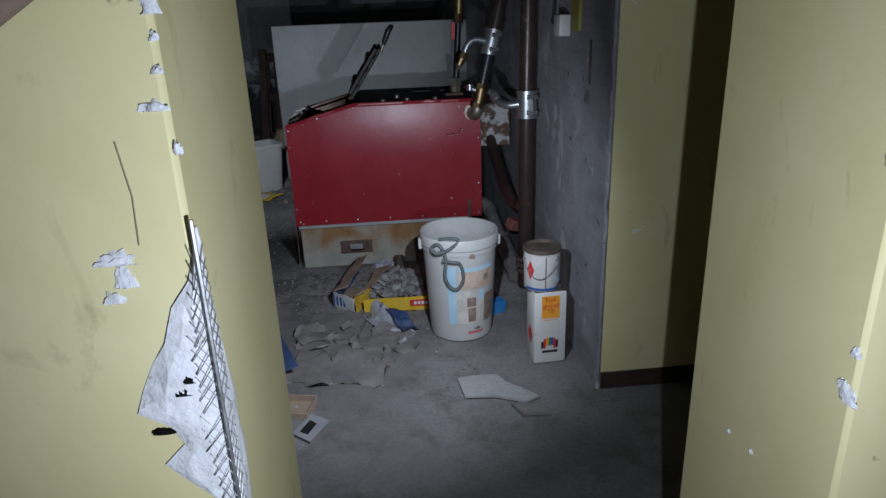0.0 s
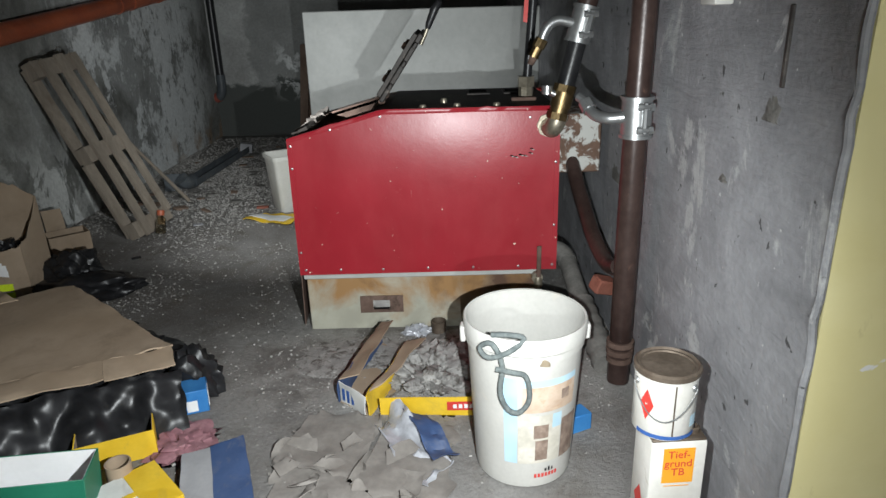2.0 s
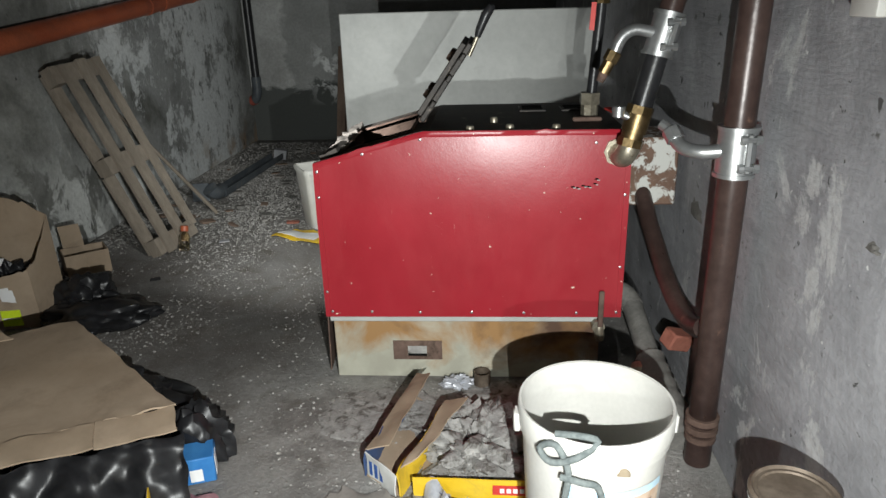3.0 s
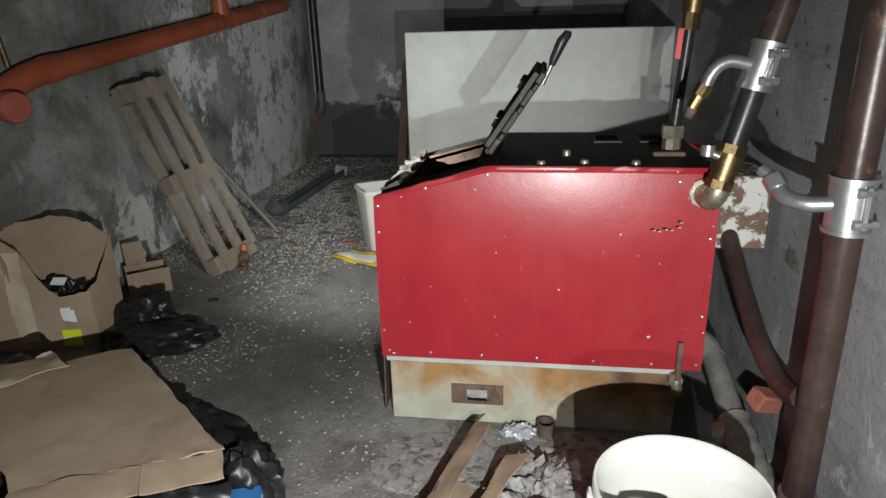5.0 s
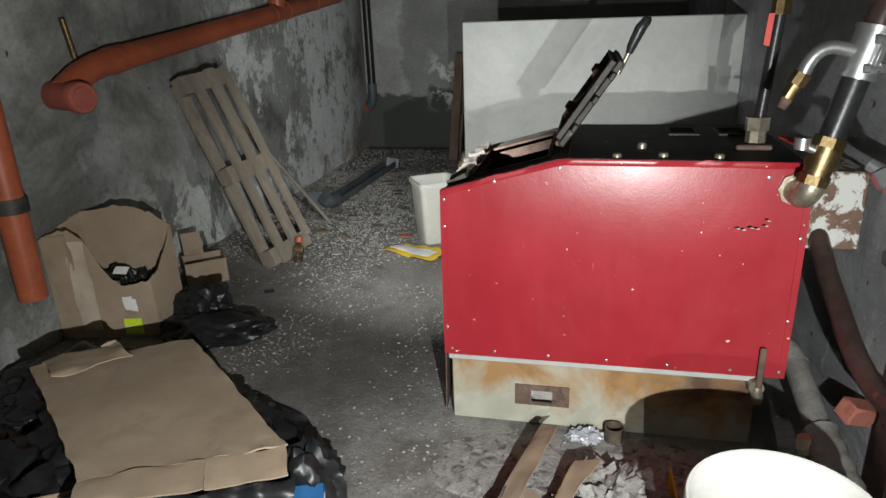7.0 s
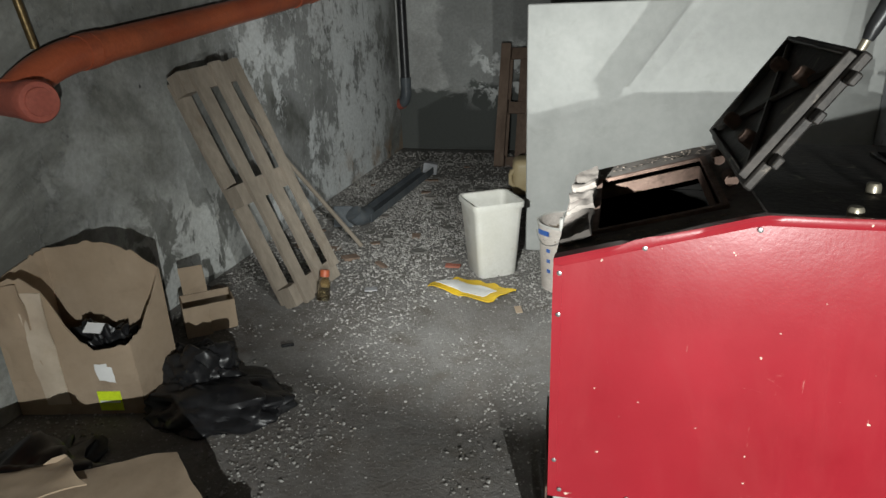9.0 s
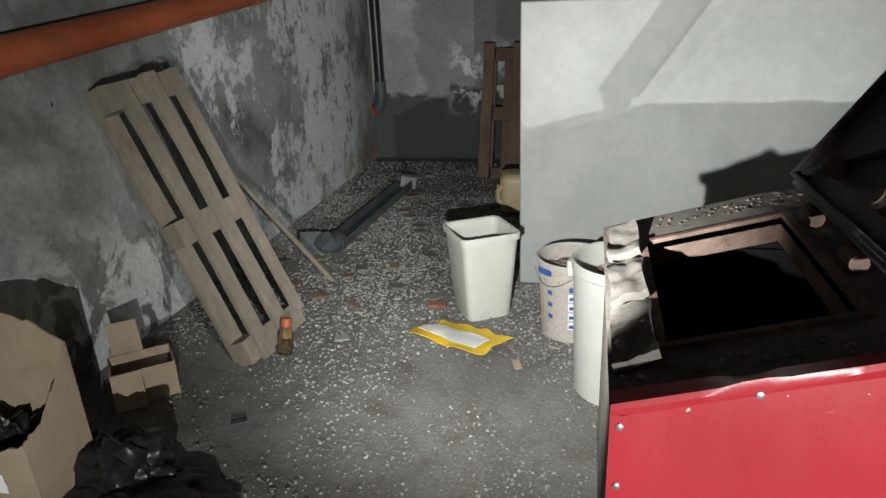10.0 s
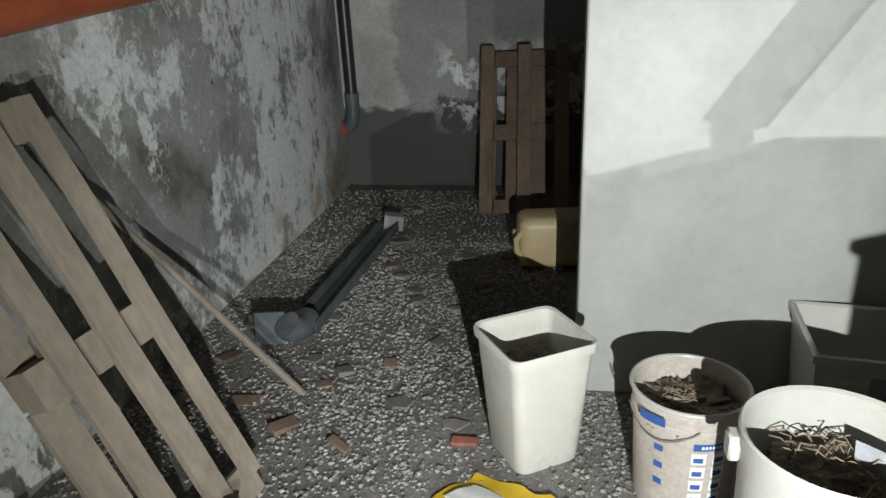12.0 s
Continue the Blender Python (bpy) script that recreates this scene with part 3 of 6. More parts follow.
for k in range(22):
    z = 0.79 + 0.0165 * k
    w = 0.026 * math.sin(math.pi * min(1, (k + 1) / 22))
    w *= 0.55 + 0.6 * abs(noise.noise(Vector((k * 0.7, 3, 1))))
    if noise.noise(Vector((k * 0.45, 9, 2))) < -0.12:
        continue
    tube(bm, [(0.588 - w, 0.8365, z), (0.594, 0.836, z + 0.03), (0.5985, 0.85 + w * 0.5, z)], 0.0007, 5)
    tube(bm, [(0.588 - w, 0.8365, z + 0.03), (0.594, 0.836, z), (0.5985, 0.85 + w * 0.5, z + 0.03)], 0.0007, 5)
part("wire_lath", bm, M["mesh_wire"], torn, "bent wire lath")["kind"] = "stuff"
bm = shape()
tube(bm, [(0.594 + 0.003 * noise.noise(Vector((k, 0, 0))), 0.838, 0.70 + 0.045 * k) for k in range(12)], 0.0026, 6)
part("corner_bead", bm, M["mesh_wire"], torn)
# Holes are black lumps on the face, their depth shade painted as colour.
for x, z, w, h in ((0.553, 0.995, 0.012, 0.016), (0.525, 0.948, 0.012, 0.006), (0.562, 1.01, 0.008, 0.012)):
    bm = lump(shape(), (x, 0.8405, z), (w, 0.003, h), 3, 0.3)
    part("hole", bm, M["soot_and_shade"], torn)
for k, (x, z, w, h) in enumerate(((0.512, 1.150, 0.020, 0.014), (0.518, 1.125, 0.010, 0.026), (0.503, 1.108, 0.010, 0.012), (0.577, 1.302, 0.013, 0.010), (0.586, 1.336, 0.006, 0.007), (0.588, 1.388, 0.008, 0.022), (0.588, 1.365, 0.004, 0.008), (0.592, 1.26, 0.004, 0.012))):
    bm = lump(shape(), (x, 0.8445, z), (w, 0.0025, h), 11 + k, 0.6, 2.6, cuts=3)
    part("flake_scar", bm, M["white_plaster"], torn)
bm = tube(shape(), [(0.535, 0.8445, 1.275), (0.541, 0.8445, 1.22), (0.538, 0.8445, 1.17)], 0.0009, 5)
part("scratch", bm, M["straw"], torn)
for k, (y, z, w) in enumerate(((0.862, 0.914, 0.010), (0.852, 0.90, 0.014), (0.853, 0.965, 0.008), (1.03, 0.69, 0.005), (1.10, 0.68, 0.004))):
    bm = lump(shape(), (1.3475, y, z), (0.003, w, w * 1.4), 31 + k, 0.6, 2.2, cuts=3)
    whole("flake_scar", bm, M["white_plaster"], "white chip where yellow paint broke off the jamb", "damage", "chips on the jamb", at=(1.3475, y, z))
bm = tube(shape(), [(0.22, 0.80, 1.253), (0.60, 0.80, 1.493)], 0.03, 12)
whole("handrail", bm, M["wood_dark"], "dark worn wooden rail on the yellow wall", "rail", at=(0.22, 0.80, 1.253))

# ---- boiler ----
X0, X1, FY = 0.285, 1.312, 3.73
boiler = thing("boiler", (0.8, 3.95, 0), "old solid-fuel boiler with red sheet front and open lid", "boiler")
bm = shape()


def front_y(z):
    """The front sheet bows back towards its top edge."""
    return FY - 0.018 + 0.22 * max(0.0, z - 0.62) ** 2


def edge_z(x):
    return 0.81 + (0.908 - 0.81) * (x - X0) / (0.645 - X0) if x < 0.645 else 0.908 - 0.003 * (x - 0.645) / (X1 - 0.645)


rows = []
for j in range(17):
    row = []
    for x in [X0 + (0.645 - X0) * k / 8 for k in range(8)] + [0.645 + (X1 - 0.645) * k / 14 for k in range(15)]:
        z = 0.263 + (edge_z(x) - 0.263) * j / 16
        ripple = 0.0012 * noise.fractal(Vector((x * 3.5, z * 3.5, 5)), 1.0, 2.0, 2)
        row.append((bm.verts.new((x, front_y(z) + ripple, z)), bm.verts.new((x, front_y(z) + ripple + 0.0025, z))))
    rows.append(row)
for lo, hi in zip(rows, rows[1:]):
    for k in range(len(lo) - 1):
        bm.faces.new((lo[k][0], lo[k + 1][0], hi[k + 1][0], hi[k][0]))
        bm.faces.new((lo[k][1], hi[k][1], hi[k + 1][1], lo[k + 1][1]))
    for k in (0, -1):
        bm.faces.new((lo[k][0], hi[k][0], hi[k][1], lo[k][1]))
for row in (rows[0], rows[-1]):
    for a, b in zip(row, row[1:]):
        bm.faces.new((a[0], a[1], b[1], b[0]))
red = part("front_panel", bm, M["red"], boiler, "red enamelled sheet with dented top edge")
bm = shape()
last = None
for k in range(43):
    x = X0 + (X1 - X0) * k / 42
    z = edge_z(x)
    y = front_y(z)
    dent = 0.010 * max(0.0, noise.noise(Vector((x * 9, 2, 0)))) + (0.012 if 0.42 < x < 0.47 or 1.02 < x < 1.05 else 0)
    row = [bm.verts.new((x, y - 0.0015, z - 0.016)), bm.verts.new((x, y - 0.0045, z - 0.004 - dent * 0.4)), bm.verts.new((x, y - 0.001, z + 0.003 + dent * 0.3)), bm.verts.new((x, FY + 0.022 + dent, z + 0.001 - dent))]
    if last:
        for q in range(3):
            bm.faces.new((last[q], row[q], row[q + 1], last[q + 1]))
    last = row
part("folded_edge", bm, M["red"], red)
for xx in (X0, X1):
    bm = shape()
    last = None
    for k in range(13):
        z = 0.268 + ((0.80 if xx == X0 else 0.895) - 0.268) * k / 12
        s_ = 0.018 if xx == X0 else -0.018
        row = [bm.verts.new((x, front_y(z) + dy, z)) for x, dy in ((xx, 0.01), (xx, -0.0022), (xx + s_, -0.0022), (xx + s_, 0.0005))]
        if last:
            for q in range(3):
                bm.faces.new((last[q], row[q], row[q + 1], last[q + 1]))
        last = row
    part("side_fold", bm, M["red"], red)
for x, z in ((0.297, 0.785), (0.297, 0.70), (0.297, 0.36), (0.31, 0.285), (0.45, 0.284), (0.62, 0.282), (0.80, 0.282), (0.98, 0.280), (1.16, 0.280), (1.295, 0.283), (1.298, 0.45), (1.298, 0.70), (1.20, 0.868), (1.29, 0.875), (0.45, 0.842), (0.64, 0.885)):
    bm = lathe(shape(), [(0.0052, 0), (0.0048, 0.0025), (0.0022, 0.0035)], (0, 0, 0), 10, pose(x, front_y(z) - 0.0018, z, 90))
    part("rivet", bm, M["steel"], red)
# body behind the sheet, with the sloping hopper top cut out for the hatch
HX0, HX1, HY0, HY1 = 0.362, 0.594, 3.86, 4.26
slope = (0.908 - 0.81) / (0.645 - X0)


def top_z(x):
    return min(0.895, 0.80 + slope * (x - X0))


bm = shape()
box(bm, X0 + 0.01, X0 + 0.03, FY + 0.01, 4.42, 0.25, 0.79, 0.003)
part("side_wall", bm, M["iron_pale"], boiler, "ash-grey steel side")
bm = shape()
box(bm, X1 - 0.03, X1 - 0.01, FY + 0.01, 4.42, 0.25, 0.895, 0.003)
part("side_wall", bm, M["iron"], boiler)
# Rear wall and lining are blackened so the open hatch looks unlit inside.
bm = shape()
for y in (4.40, 4.42):
    bm.faces.new([bm.verts.new((x, y, z)) for x, z in ((X0 + 0.01, 0.25), (X1 - 0.01, 0.25), (X1 - 0.01, 0.885), (0.645, 0.885), (X0 + 0.01, 0.792))])
bmesh.ops.bridge_loops(bm, edges=bm.edges)
part("rear_wall", bm, M["soot_and_shade"], boiler)
for x0, x1, y0, y1 in ((0.33, 0.336, FY + 0.03, 4.39), (0.70, 0.706, FY + 0.03, 4.39), (0.336, 0.70, FY + 0.03, FY + 0.036), (0.336, 0.70, 4.384, 4.39)):
    bm = box(shape(), x0, x1, y0, y1, 0.30, 0.775)
    part("firebox_lining", bm, M["soot_and_shade"], boiler, "sooty firebox plate, blackened further for the shade inside")
bm = box(shape(), X0 + 0.03, X1 - 0.03, FY + 0.03, 4.4, 0.25, 0.30)
part("firebox_floor", bm, M["soot_and_shade"], boiler)
bm = shape()
for x0, x1, y0, y1 in ((X0, HX0, FY + 0.004, 4.42), (HX1, 0.66, FY + 0.004, 4.42), (HX0, HX1, FY + 0.004, HY0), (HX0, HX1, HY1, 4.42)):
    vs = [bm.verts.new((x, y, top_z(x) + dz)) for x in (x0, x1) for y in (y0, y1) for dz in (-0.012, 0)]
    for q in ((0, 1, 3, 2), (4, 6, 7, 5), (0, 4, 5, 1), (2, 3, 7, 6), (0, 2, 6, 4), (1, 5, 7, 3)):
        bm.faces.new([vs[i] for i in q])
part("hopper_top", bm, M["iron_pale"], boiler, "sloping ash-dusted steel hopper top", 0)
bm = box(shape(), 0.66, X1 - 0.005, FY + 0.004, 4.42, 0.886, 0.898, 0.003)
part("top_plate", bm, M["iron"], boiler, "sooty flat top plate")
bm = shape()
lip = 0.012
for x0, x1, y0, y1 in ((HX0 - lip, HX0, HY0 - lip, HY1 + lip), (HX1, HX1 + lip, HY0 - lip, HY1 + lip), (HX0, HX1, HY0 - lip, HY0), (HX0, HX1, HY1, HY1 + lip)):
    vs = [bm.verts.new((x, y, top_z(x) + dz)) for x in (x0, x1) for y in (y0, y1) for dz in (-0.045, 0.008)]
    for q in ((0, 1, 3, 2), (4, 6, 7, 5), (0, 4, 5, 1), (2, 3, 7, 6), (0, 2, 6, 4), (1, 5, 7, 3)):
        bm.faces.new([vs[i] for i in q])
part("hatch_frame", bm, M["rust_lip"], boiler, "heat-rusted rim of the open filling hatch", 0)
bm = shape()
for k in range(140):
    p = Vector((random.uniform(0.30, 0.66), random.choice((random.uniform(3.745, 3.81), random.uniform(4.33, 4.4))), 0))
    p.z = top_z(p.x) + 0.002
    lump(bm, p, (random.uniform(0.002, 0.006), random.uniform(0.002, 0.006), random.uniform(0.001, 0.003)), k, 0.5, cuts=1)
tagged(part("ash_dust", bm, M["soil"], boiler, "crumbs of ash on the hopper"), kind="stuff")
for y0, y1 in ((3.80, 3.98), (4.0, 4.17), (4.19, 4.34)):
    bm = shape()
    sheet(bm, (X0 + 0.006, y0, top_z(X0) + 0.012), (HX0 - 0.014, y0 + 0.01, top_z(HX0) + 0.012), (HX0 - 0.014, y1, top_z(HX0) + 0.012), (X0 + 0.006, y1, top_z(X0) + 0.012), 0.014, 14, 16, 0.014, 16, 0.006, y0)
    part("crusted_pad", bm, M["iron_pale"], boiler, "ash-crusted insulation pad")
for x in (0.98, 1.14):
    bm = shape()
    box(bm, x, x + 0.10, 4.18, 4.30, 0.898, 0.906, 0.002)
    slot = part("slot_frame", bm, M["iron"], boiler)
    # A black plate gives the opening its shade; nothing is cut through.
    bm = box(shape(), x + 0.012, x + 0.088, 4.192, 4.288, 0.904, 0.908)
    part("slot", bm, M["soot_and_shade"], slot)
for x, y in ((0.80, 3.78), (0.93, 3.80), (1.08, 3.79), (0.88, 3.95)):
    bm = lathe(shape(), [(0.014, 0), (0.014, 0.014), (0.011, 0.02), (0.004, 0.021)], (x, y, 0.898), 12)
    part("bolt", bm, M["elbow"], boiler)
# lid thrown open about its hinge
LID = Matrix.Translation((0.632, 4.105, 0.922)) @ Matrix.Rotation(radians(-55.5), 4, "Y")
bm = box(shape(), 0.0, 0.30, -0.245, 0.245, -0.012, 0.008, 0.004, LID)
lid = part("lid", bm, M["iron"], boiler, "open cast-iron lid with ribs on its inside")
for x0, x1, y0, y1 in ((0.012, 0.288, -0.233, -0.223), (0.012, 0.288, 0.223, 0.233), (0.012, 0.022, -0.222, 0.222), (0.278, 0.288, -0.222, 0.222)):
    bm = box(shape(), x0, x1, y0, y1, 0.008, 0.026, 0.002, LID)
    part("rib", bm, M["iron"], lid)
for a, b in (((0.03, -0.21), (0.27, 0.21)), ((0.03, 0.21), (0.27, -0.21))):
    bm = tube(shape(), [LID @ Vector((*a, 0.013)), LID @ Vector((*b, 0.013))], 0.008, 6)
    part("rib", bm, M["iron"], lid)
for x, y in ((0.07, -0.11), (0.07, 0.11), (0.22, -0.11), (0.22, 0.11)):
    bm = lathe(shape(), [(0.018, 0), (0.016, 0.028), (0.012, 0.034)], (0, 0, 0), 10, LID @ pose(x, y, 0.008))
    part("stud", bm, M["rust_lip"], lid)
for y in (-0.10, 0.10):
    bm = tube(shape(), [LID @ Vector((-0.015, y - 0.025, -0.004)), LID @ Vector((-0.015, y + 0.025, -0.004))], 0.014, 12)
    part("hinge", bm, M["rust_lip"], lid)
for x in (0.06, 0.16, 0.24):
    bm = box(shape(), x, x + 0.025, -0.28, -0.245, -0.010, 0.004, 0.003, LID)
    part("lug", bm, M["iron"], lid)
bm = tube(shape(), [LID @ Vector(p) for p in ((0.26, -0.15, -0.02), (0.31, -0.15, -0.012), (0.34, -0.15, -0.005))], 0.008, 10)
part("handle_rod", bm, M["elbow"], lid)
bm = tube(shape(), [LID @ Vector(p) for p in ((0.325, -0.15, -0.010), (0.345, -0.15, -0.004), (0.40, -0.15, 0.006), (0.43, -0.15, 0.004), (0.437, -0.15, -0.004))], [0.010, 0.014, 0.017, 0.014, 0.005], 14)
part("grip", bm, M["black_pipe"], lid, "black bakelite grip")
# base
bm = box(shape(), 0.30, 1.25, 3.748, 4.4, 0.0, 0.25, 0.004)
base = part("base", bm, M["enamel"], boiler, "cream enamel base scorched brown")
bm = box(shape(), 0.296, 1.235, 3.716, 3.76, 0.242, 0.261, 0.003)
part("ledge", bm, M["panel"], base)
bm = shape()
for x0, x1, z0, z1 in ((0.512, 0.565, 0.075, 0.15), (0.635, 0.69, 0.075, 0.15), (0.565, 0.635, 0.13, 0.15), (0.565, 0.635, 0.075, 0.088)):
    box(bm, x0, x1, 3.744, 3.7485, z0, z1)
part("vent_plate", bm, M["rust_lip"], base, "rusty air-vent plate")
bm = box(shape(), 0.566, 0.634, 3.7465, 3.7478, 0.089, 0.129)
part("vent_opening", bm, M["ash"], base)
# Black strip that paints the shade along the vent's lower edge.
bm = box(shape(), 0.566, 0.634, 3.7455, 3.7475, 0.089, 0.098)
part("vent_shadow_gap", bm, M["soot_and_shade"], base)
# side hanging flap and drain tap
bm = sheet(shape(), (0.275, 3.76, 0.02), (0.255, 3.95, 0.02), (0.262, 3.95, 0.36), (0.28, 3.76, 0.30), 0.004, 6, 6, 0.004)
part("side_flap", bm, M["rust_lip"], boiler, "rusty sheet flap hanging at the side")
bm = tube(shape(), [(1.235, 3.74, 0.235), (1.235, 3.69, 0.235)], 0.022, 14)
tube(bm, [(1.238, 3.70, 0.235), (1.24, 3.692, 0.20), (1.243, 3.69, 0.185)], [0.016, 0.018, 0.012], 12)
tap = part("drain_tap", bm, M["elbow"], boiler, "small tarnished drain tap")
bm = box(shape(), 1.231, 1.249, 3.686, 3.694, 0.23, 0.37, 0.003, None)
part("lever", bm, M["rust_lip"], tap)
# flue box at the right
bm = box(shape(), 1.325, 1.50, 3.86, 4.08, 0.62, 0.855, 0.006)
part("flue_box", bm, M["peeling"], boiler, "rusted flue box with peeling paint")
for x, z in ((1.13, 0.725), (1.145, 0.722), (1.165, 0.728), (1.18, 0.726), (1.20, 0.735), (1.205, 0.75)):
    bm = lump(shape(), (x, front_y(z) - 0.0004, z), (0.007, 0.0016, 0.0045), x * 90, 0.5, cuts=2)
    part("burn_mark", bm, M["soot_and_shade"], red)
    bm = lump(shape(), (x + 0.007, front_y(z) - 0.001, z - 0.003), (0.005, 0.0014, 0.003), z * 70, 0.5, cuts=2)
    part("paint_chip", bm, M["panel"], red)

# ---- boiler pipes ----


def clamp(parent, at, axis, r, length):
    """A bolted two-part pipe coupling round a pipe."""
    at, axis = Vector(at), Vector(axis).normalized()
    bm = tube(shape(), [at - axis * length / 2, at + axis * length / 2], r, 20)
    c = part("coupling", bm, M["steel"], parent, "zinc pipe coupling")
    for s in (-1, 1):
        bm = tube(shape(), [at + axis * (s * length / 2 - 0.006), at + axis * (s * length / 2 + 0.004)], r + 0.004, 20)
        part("collar", bm, M["steel"], c)
    for s in (-0.3, 0.3):
        p = at + axis * length * s + Vector((0.012, -r - 0.004, 0))
        bm = tube(shape(), [p - Vector((0.018, 0, 0)), p + Vector((0.022, 0, 0))], 0.0075, 6)
        tube(bm, [p + Vector((0.012, 0, 0)), p + Vector((0.026, 0, 0))], 0.012, 6)
        tube(bm, [p - Vector((0.022, 0, 0)), p - Vector((0.010, 0, 0))], 0.011, 10)
        part("bolt", bm, M["steel"], c, smooth=30)
    bm = box(shape(), -0.007, 0.007, -0.012, 0.006, -length * 0.42, length * 0.42, 0.003)
    bmesh.ops.transform(bm, matrix=Matrix.Translation(at + Vector((0.012, -r - 0.002, 0))) @ axis.to_track_quat("Z", "Y").to_matrix().to_4x4(), verts=bm.verts)
    part("clamp_seam", bm, M["steel"], c)
    return c


flow = thing("flow_pipe", (1.285, 3.72, 0.835), "flow pipe with brass valve rising from the boiler", "pipe")
p0, p1, p2 = Vector((1.283, 3.66, 0.825)), Vector((1.315, 3.665, 0.97)), Vector((1.42, 3.70, 1.45))
bm = tube(shape(), [(1.27, 3.735, 0.835)] + arc((1.272, 3.69, 0.832), (1.276, 3.655, 0.828), p0 + Vector((0.008, 0, 0.045))), 0.034, 18)
part("elbow", bm, M["elbow"], flow, "tarnished malleable elbow")
bm = lathe(shape(), [(0.046, 0), (0.046, 0.02)], (0, 0, 0), 8, pose(1.27, 3.735, 0.838, 90))
part("union_nut", bm, M["elbow"], flow)
axis = (p1 - Vector((1.288, 3.66, 0.86))).normalized()
q = Vector((1.288, 3.66, 0.868))
bm = tube(shape(), [q, q + axis * 0.025], 0.040, 8)
tube(bm, [q + axis * 0.025, q + axis * 0.045], 0.034, 16)
tube(bm, [q + axis * 0.045, q + axis * 0.10], 0.039, 16)
tube(bm, [q + axis * 0.10, q + axis * 0.125], 0.041, 8)
part("valve_body", bm, M["brass"], flow, "brass check valve body", 30)
bm = tube(shape(), [q + axis * 0.12, q + axis * 0.30], 0.033, 18)
part("pipe", bm, M["black_pipe"], flow, "black painted pipe")
bm = tube(shape(), [q + axis * 0.30, q + axis * 0.95], 0.035, 18)
part("pipe", bm, M["brown_pipe"], flow, "brown painted pipe")
clamp(flow, q + axis * 0.335, axis, 0.043, 0.115)
k = q + axis * 0.335
branch = [k + Vector((-0.03, -0.01, 0.005)), k + Vector((-0.075, -0.015, 0.015))] + arc(k + Vector((-0.085, -0.015, 0.015)), k + Vector((-0.125, -0.018, 0.01)), k + Vector((-0.14, -0.02, -0.045)), 5)
bm = tube(shape(), branch, 0.017, 14)
part("branch", bm, M["steel"], flow)
e = branch[-1]
bm = tube(shape(), [e, e + Vector((-0.014, 0, -0.028))], 0.023, 8)
tube(bm, [e + Vector((-0.014, 0, -0.028)), e + Vector((-0.03, 0, -0.06))], 0.018, 12)
part("drain_valve", bm, M["brass"], flow, "small brass drain valve", 30)
bm = tube(shape(), [e + Vector((-0.024, 0, -0.05)), e + Vector((-0.04, 0, -0.085))], [0.017, 0.011], 10)
part("spout", bm, M["rust_lip"], flow)
bm = tube(shape(), [(1.30, 3.65, 0.95), (1.24, 3.655, 0.975)], 0.012, 10)
tube(bm, [(1.25, 3.655, 0.96), (1.25, 3.655, 0.99)], 0.02, 10)
part("lever_boss", bm, M["steel"], flow)

supply = thing("supply_pipe", (1.21, 4.0, 0.9), "thin supply pipe with brass valve and red lever", "pipe")
bm = tube(shape(), [(1.215, 4.0, 0.90), (1.215, 4.0, 0.95)], 0.03, 8)
tube(bm, [(1.215, 4.0, 0.95), (1.215, 4.0, 0.99)], 0.036, 6)
part("union", bm, M["elbow"], supply, "", 30)
bm = tube(shape(), [(1.22, 4.0, 0.99), (1.24, 4.0, 1.30)], 0.018, 12)
part("pipe", bm, M["black_pipe"], supply)
bm = tube(shape(), [(1.24, 4.0, 1.28), (1.242, 4.0, 1.33)], 0.027, 8)
tube(bm, [(1.242, 4.0, 1.33), (1.248, 4.0, 1.42)], 0.033, 14)
part("valve_body", bm, M["brass"], supply, "brass ball valve", 30)
bm = tube(shape(), [(1.248, 4.0, 1.42), (1.262, 4.0, 2.2)], 0.018, 12)
part("pipe", bm, M["brass"], supply)
bm = sheet(shape(), (1.196, 3.965, 1.20), (1.212, 3.965, 1.195), (1.216, 3.96, 1.285), (1.200, 3.96, 1.285), 0.006, 3, 6, 0.003)
part("lever", bm, M["red_print"], supply, "red valve lever")
bm = box(shape(), -0.011, 0.011, -0.13, 0.0, -0.004, 0.004, 0.002, look((1.275, 3.70, 0.955), (1.215, 3.96, 0.965)) @ pose(0, 0, 0, 90))
part("lever", bm, M["red_print"], supply, "worn red valve lever")
bm = box(shape(), 1.15, 1.25, 3.93, 3.955, 0.900, 0.915, 0.004)
part("flat_key", bm, M["rust_lip"], supply)

riser = thing("riser_pipe", (1.463, 3.263, 0.0), "brown painted heating riser standing along the wall", "pipe")
bm = tube(shape(), [(1.462, 3.262, 0.02), (1.463, 3.263, 1.0), (1.475, 3.27, 2.25)], 0.037, 20)
part("pipe", bm, M["brown_pipe"], riser)
for z in (0.10, 0.13, 0.16):
    bm = tube(shape(), [(1.462, 3.262, z), (1.462, 3.262, z + 0.018)], 0.043 + 0.003 * (z > 0.12), 20)
    part("joint_ring", bm, M["rust_lip"], riser)
clamp(riser, (1.463, 3.263, 0.935), (0, 0, 1), 0.046, 0.115)
bm = tube(shape(), [(1.43, 3.26, 0.935), (1.39, 3.27, 0.93)] + arc((1.38, 3.275, 0.93), (1.34, 3.30, 0.93), (1.335, 3.33, 0.95), 5), 0.018, 14)
part("branch", bm, M["steel"], riser)
bm = tube(shape(), [(1.335, 3.33, 0.95), (1.325, 3.35, 0.972)], 0.024, 8)
tube(bm, [(1.325, 3.35, 0.972), (1.305, 3.37, 0.985)], 0.014, 10)
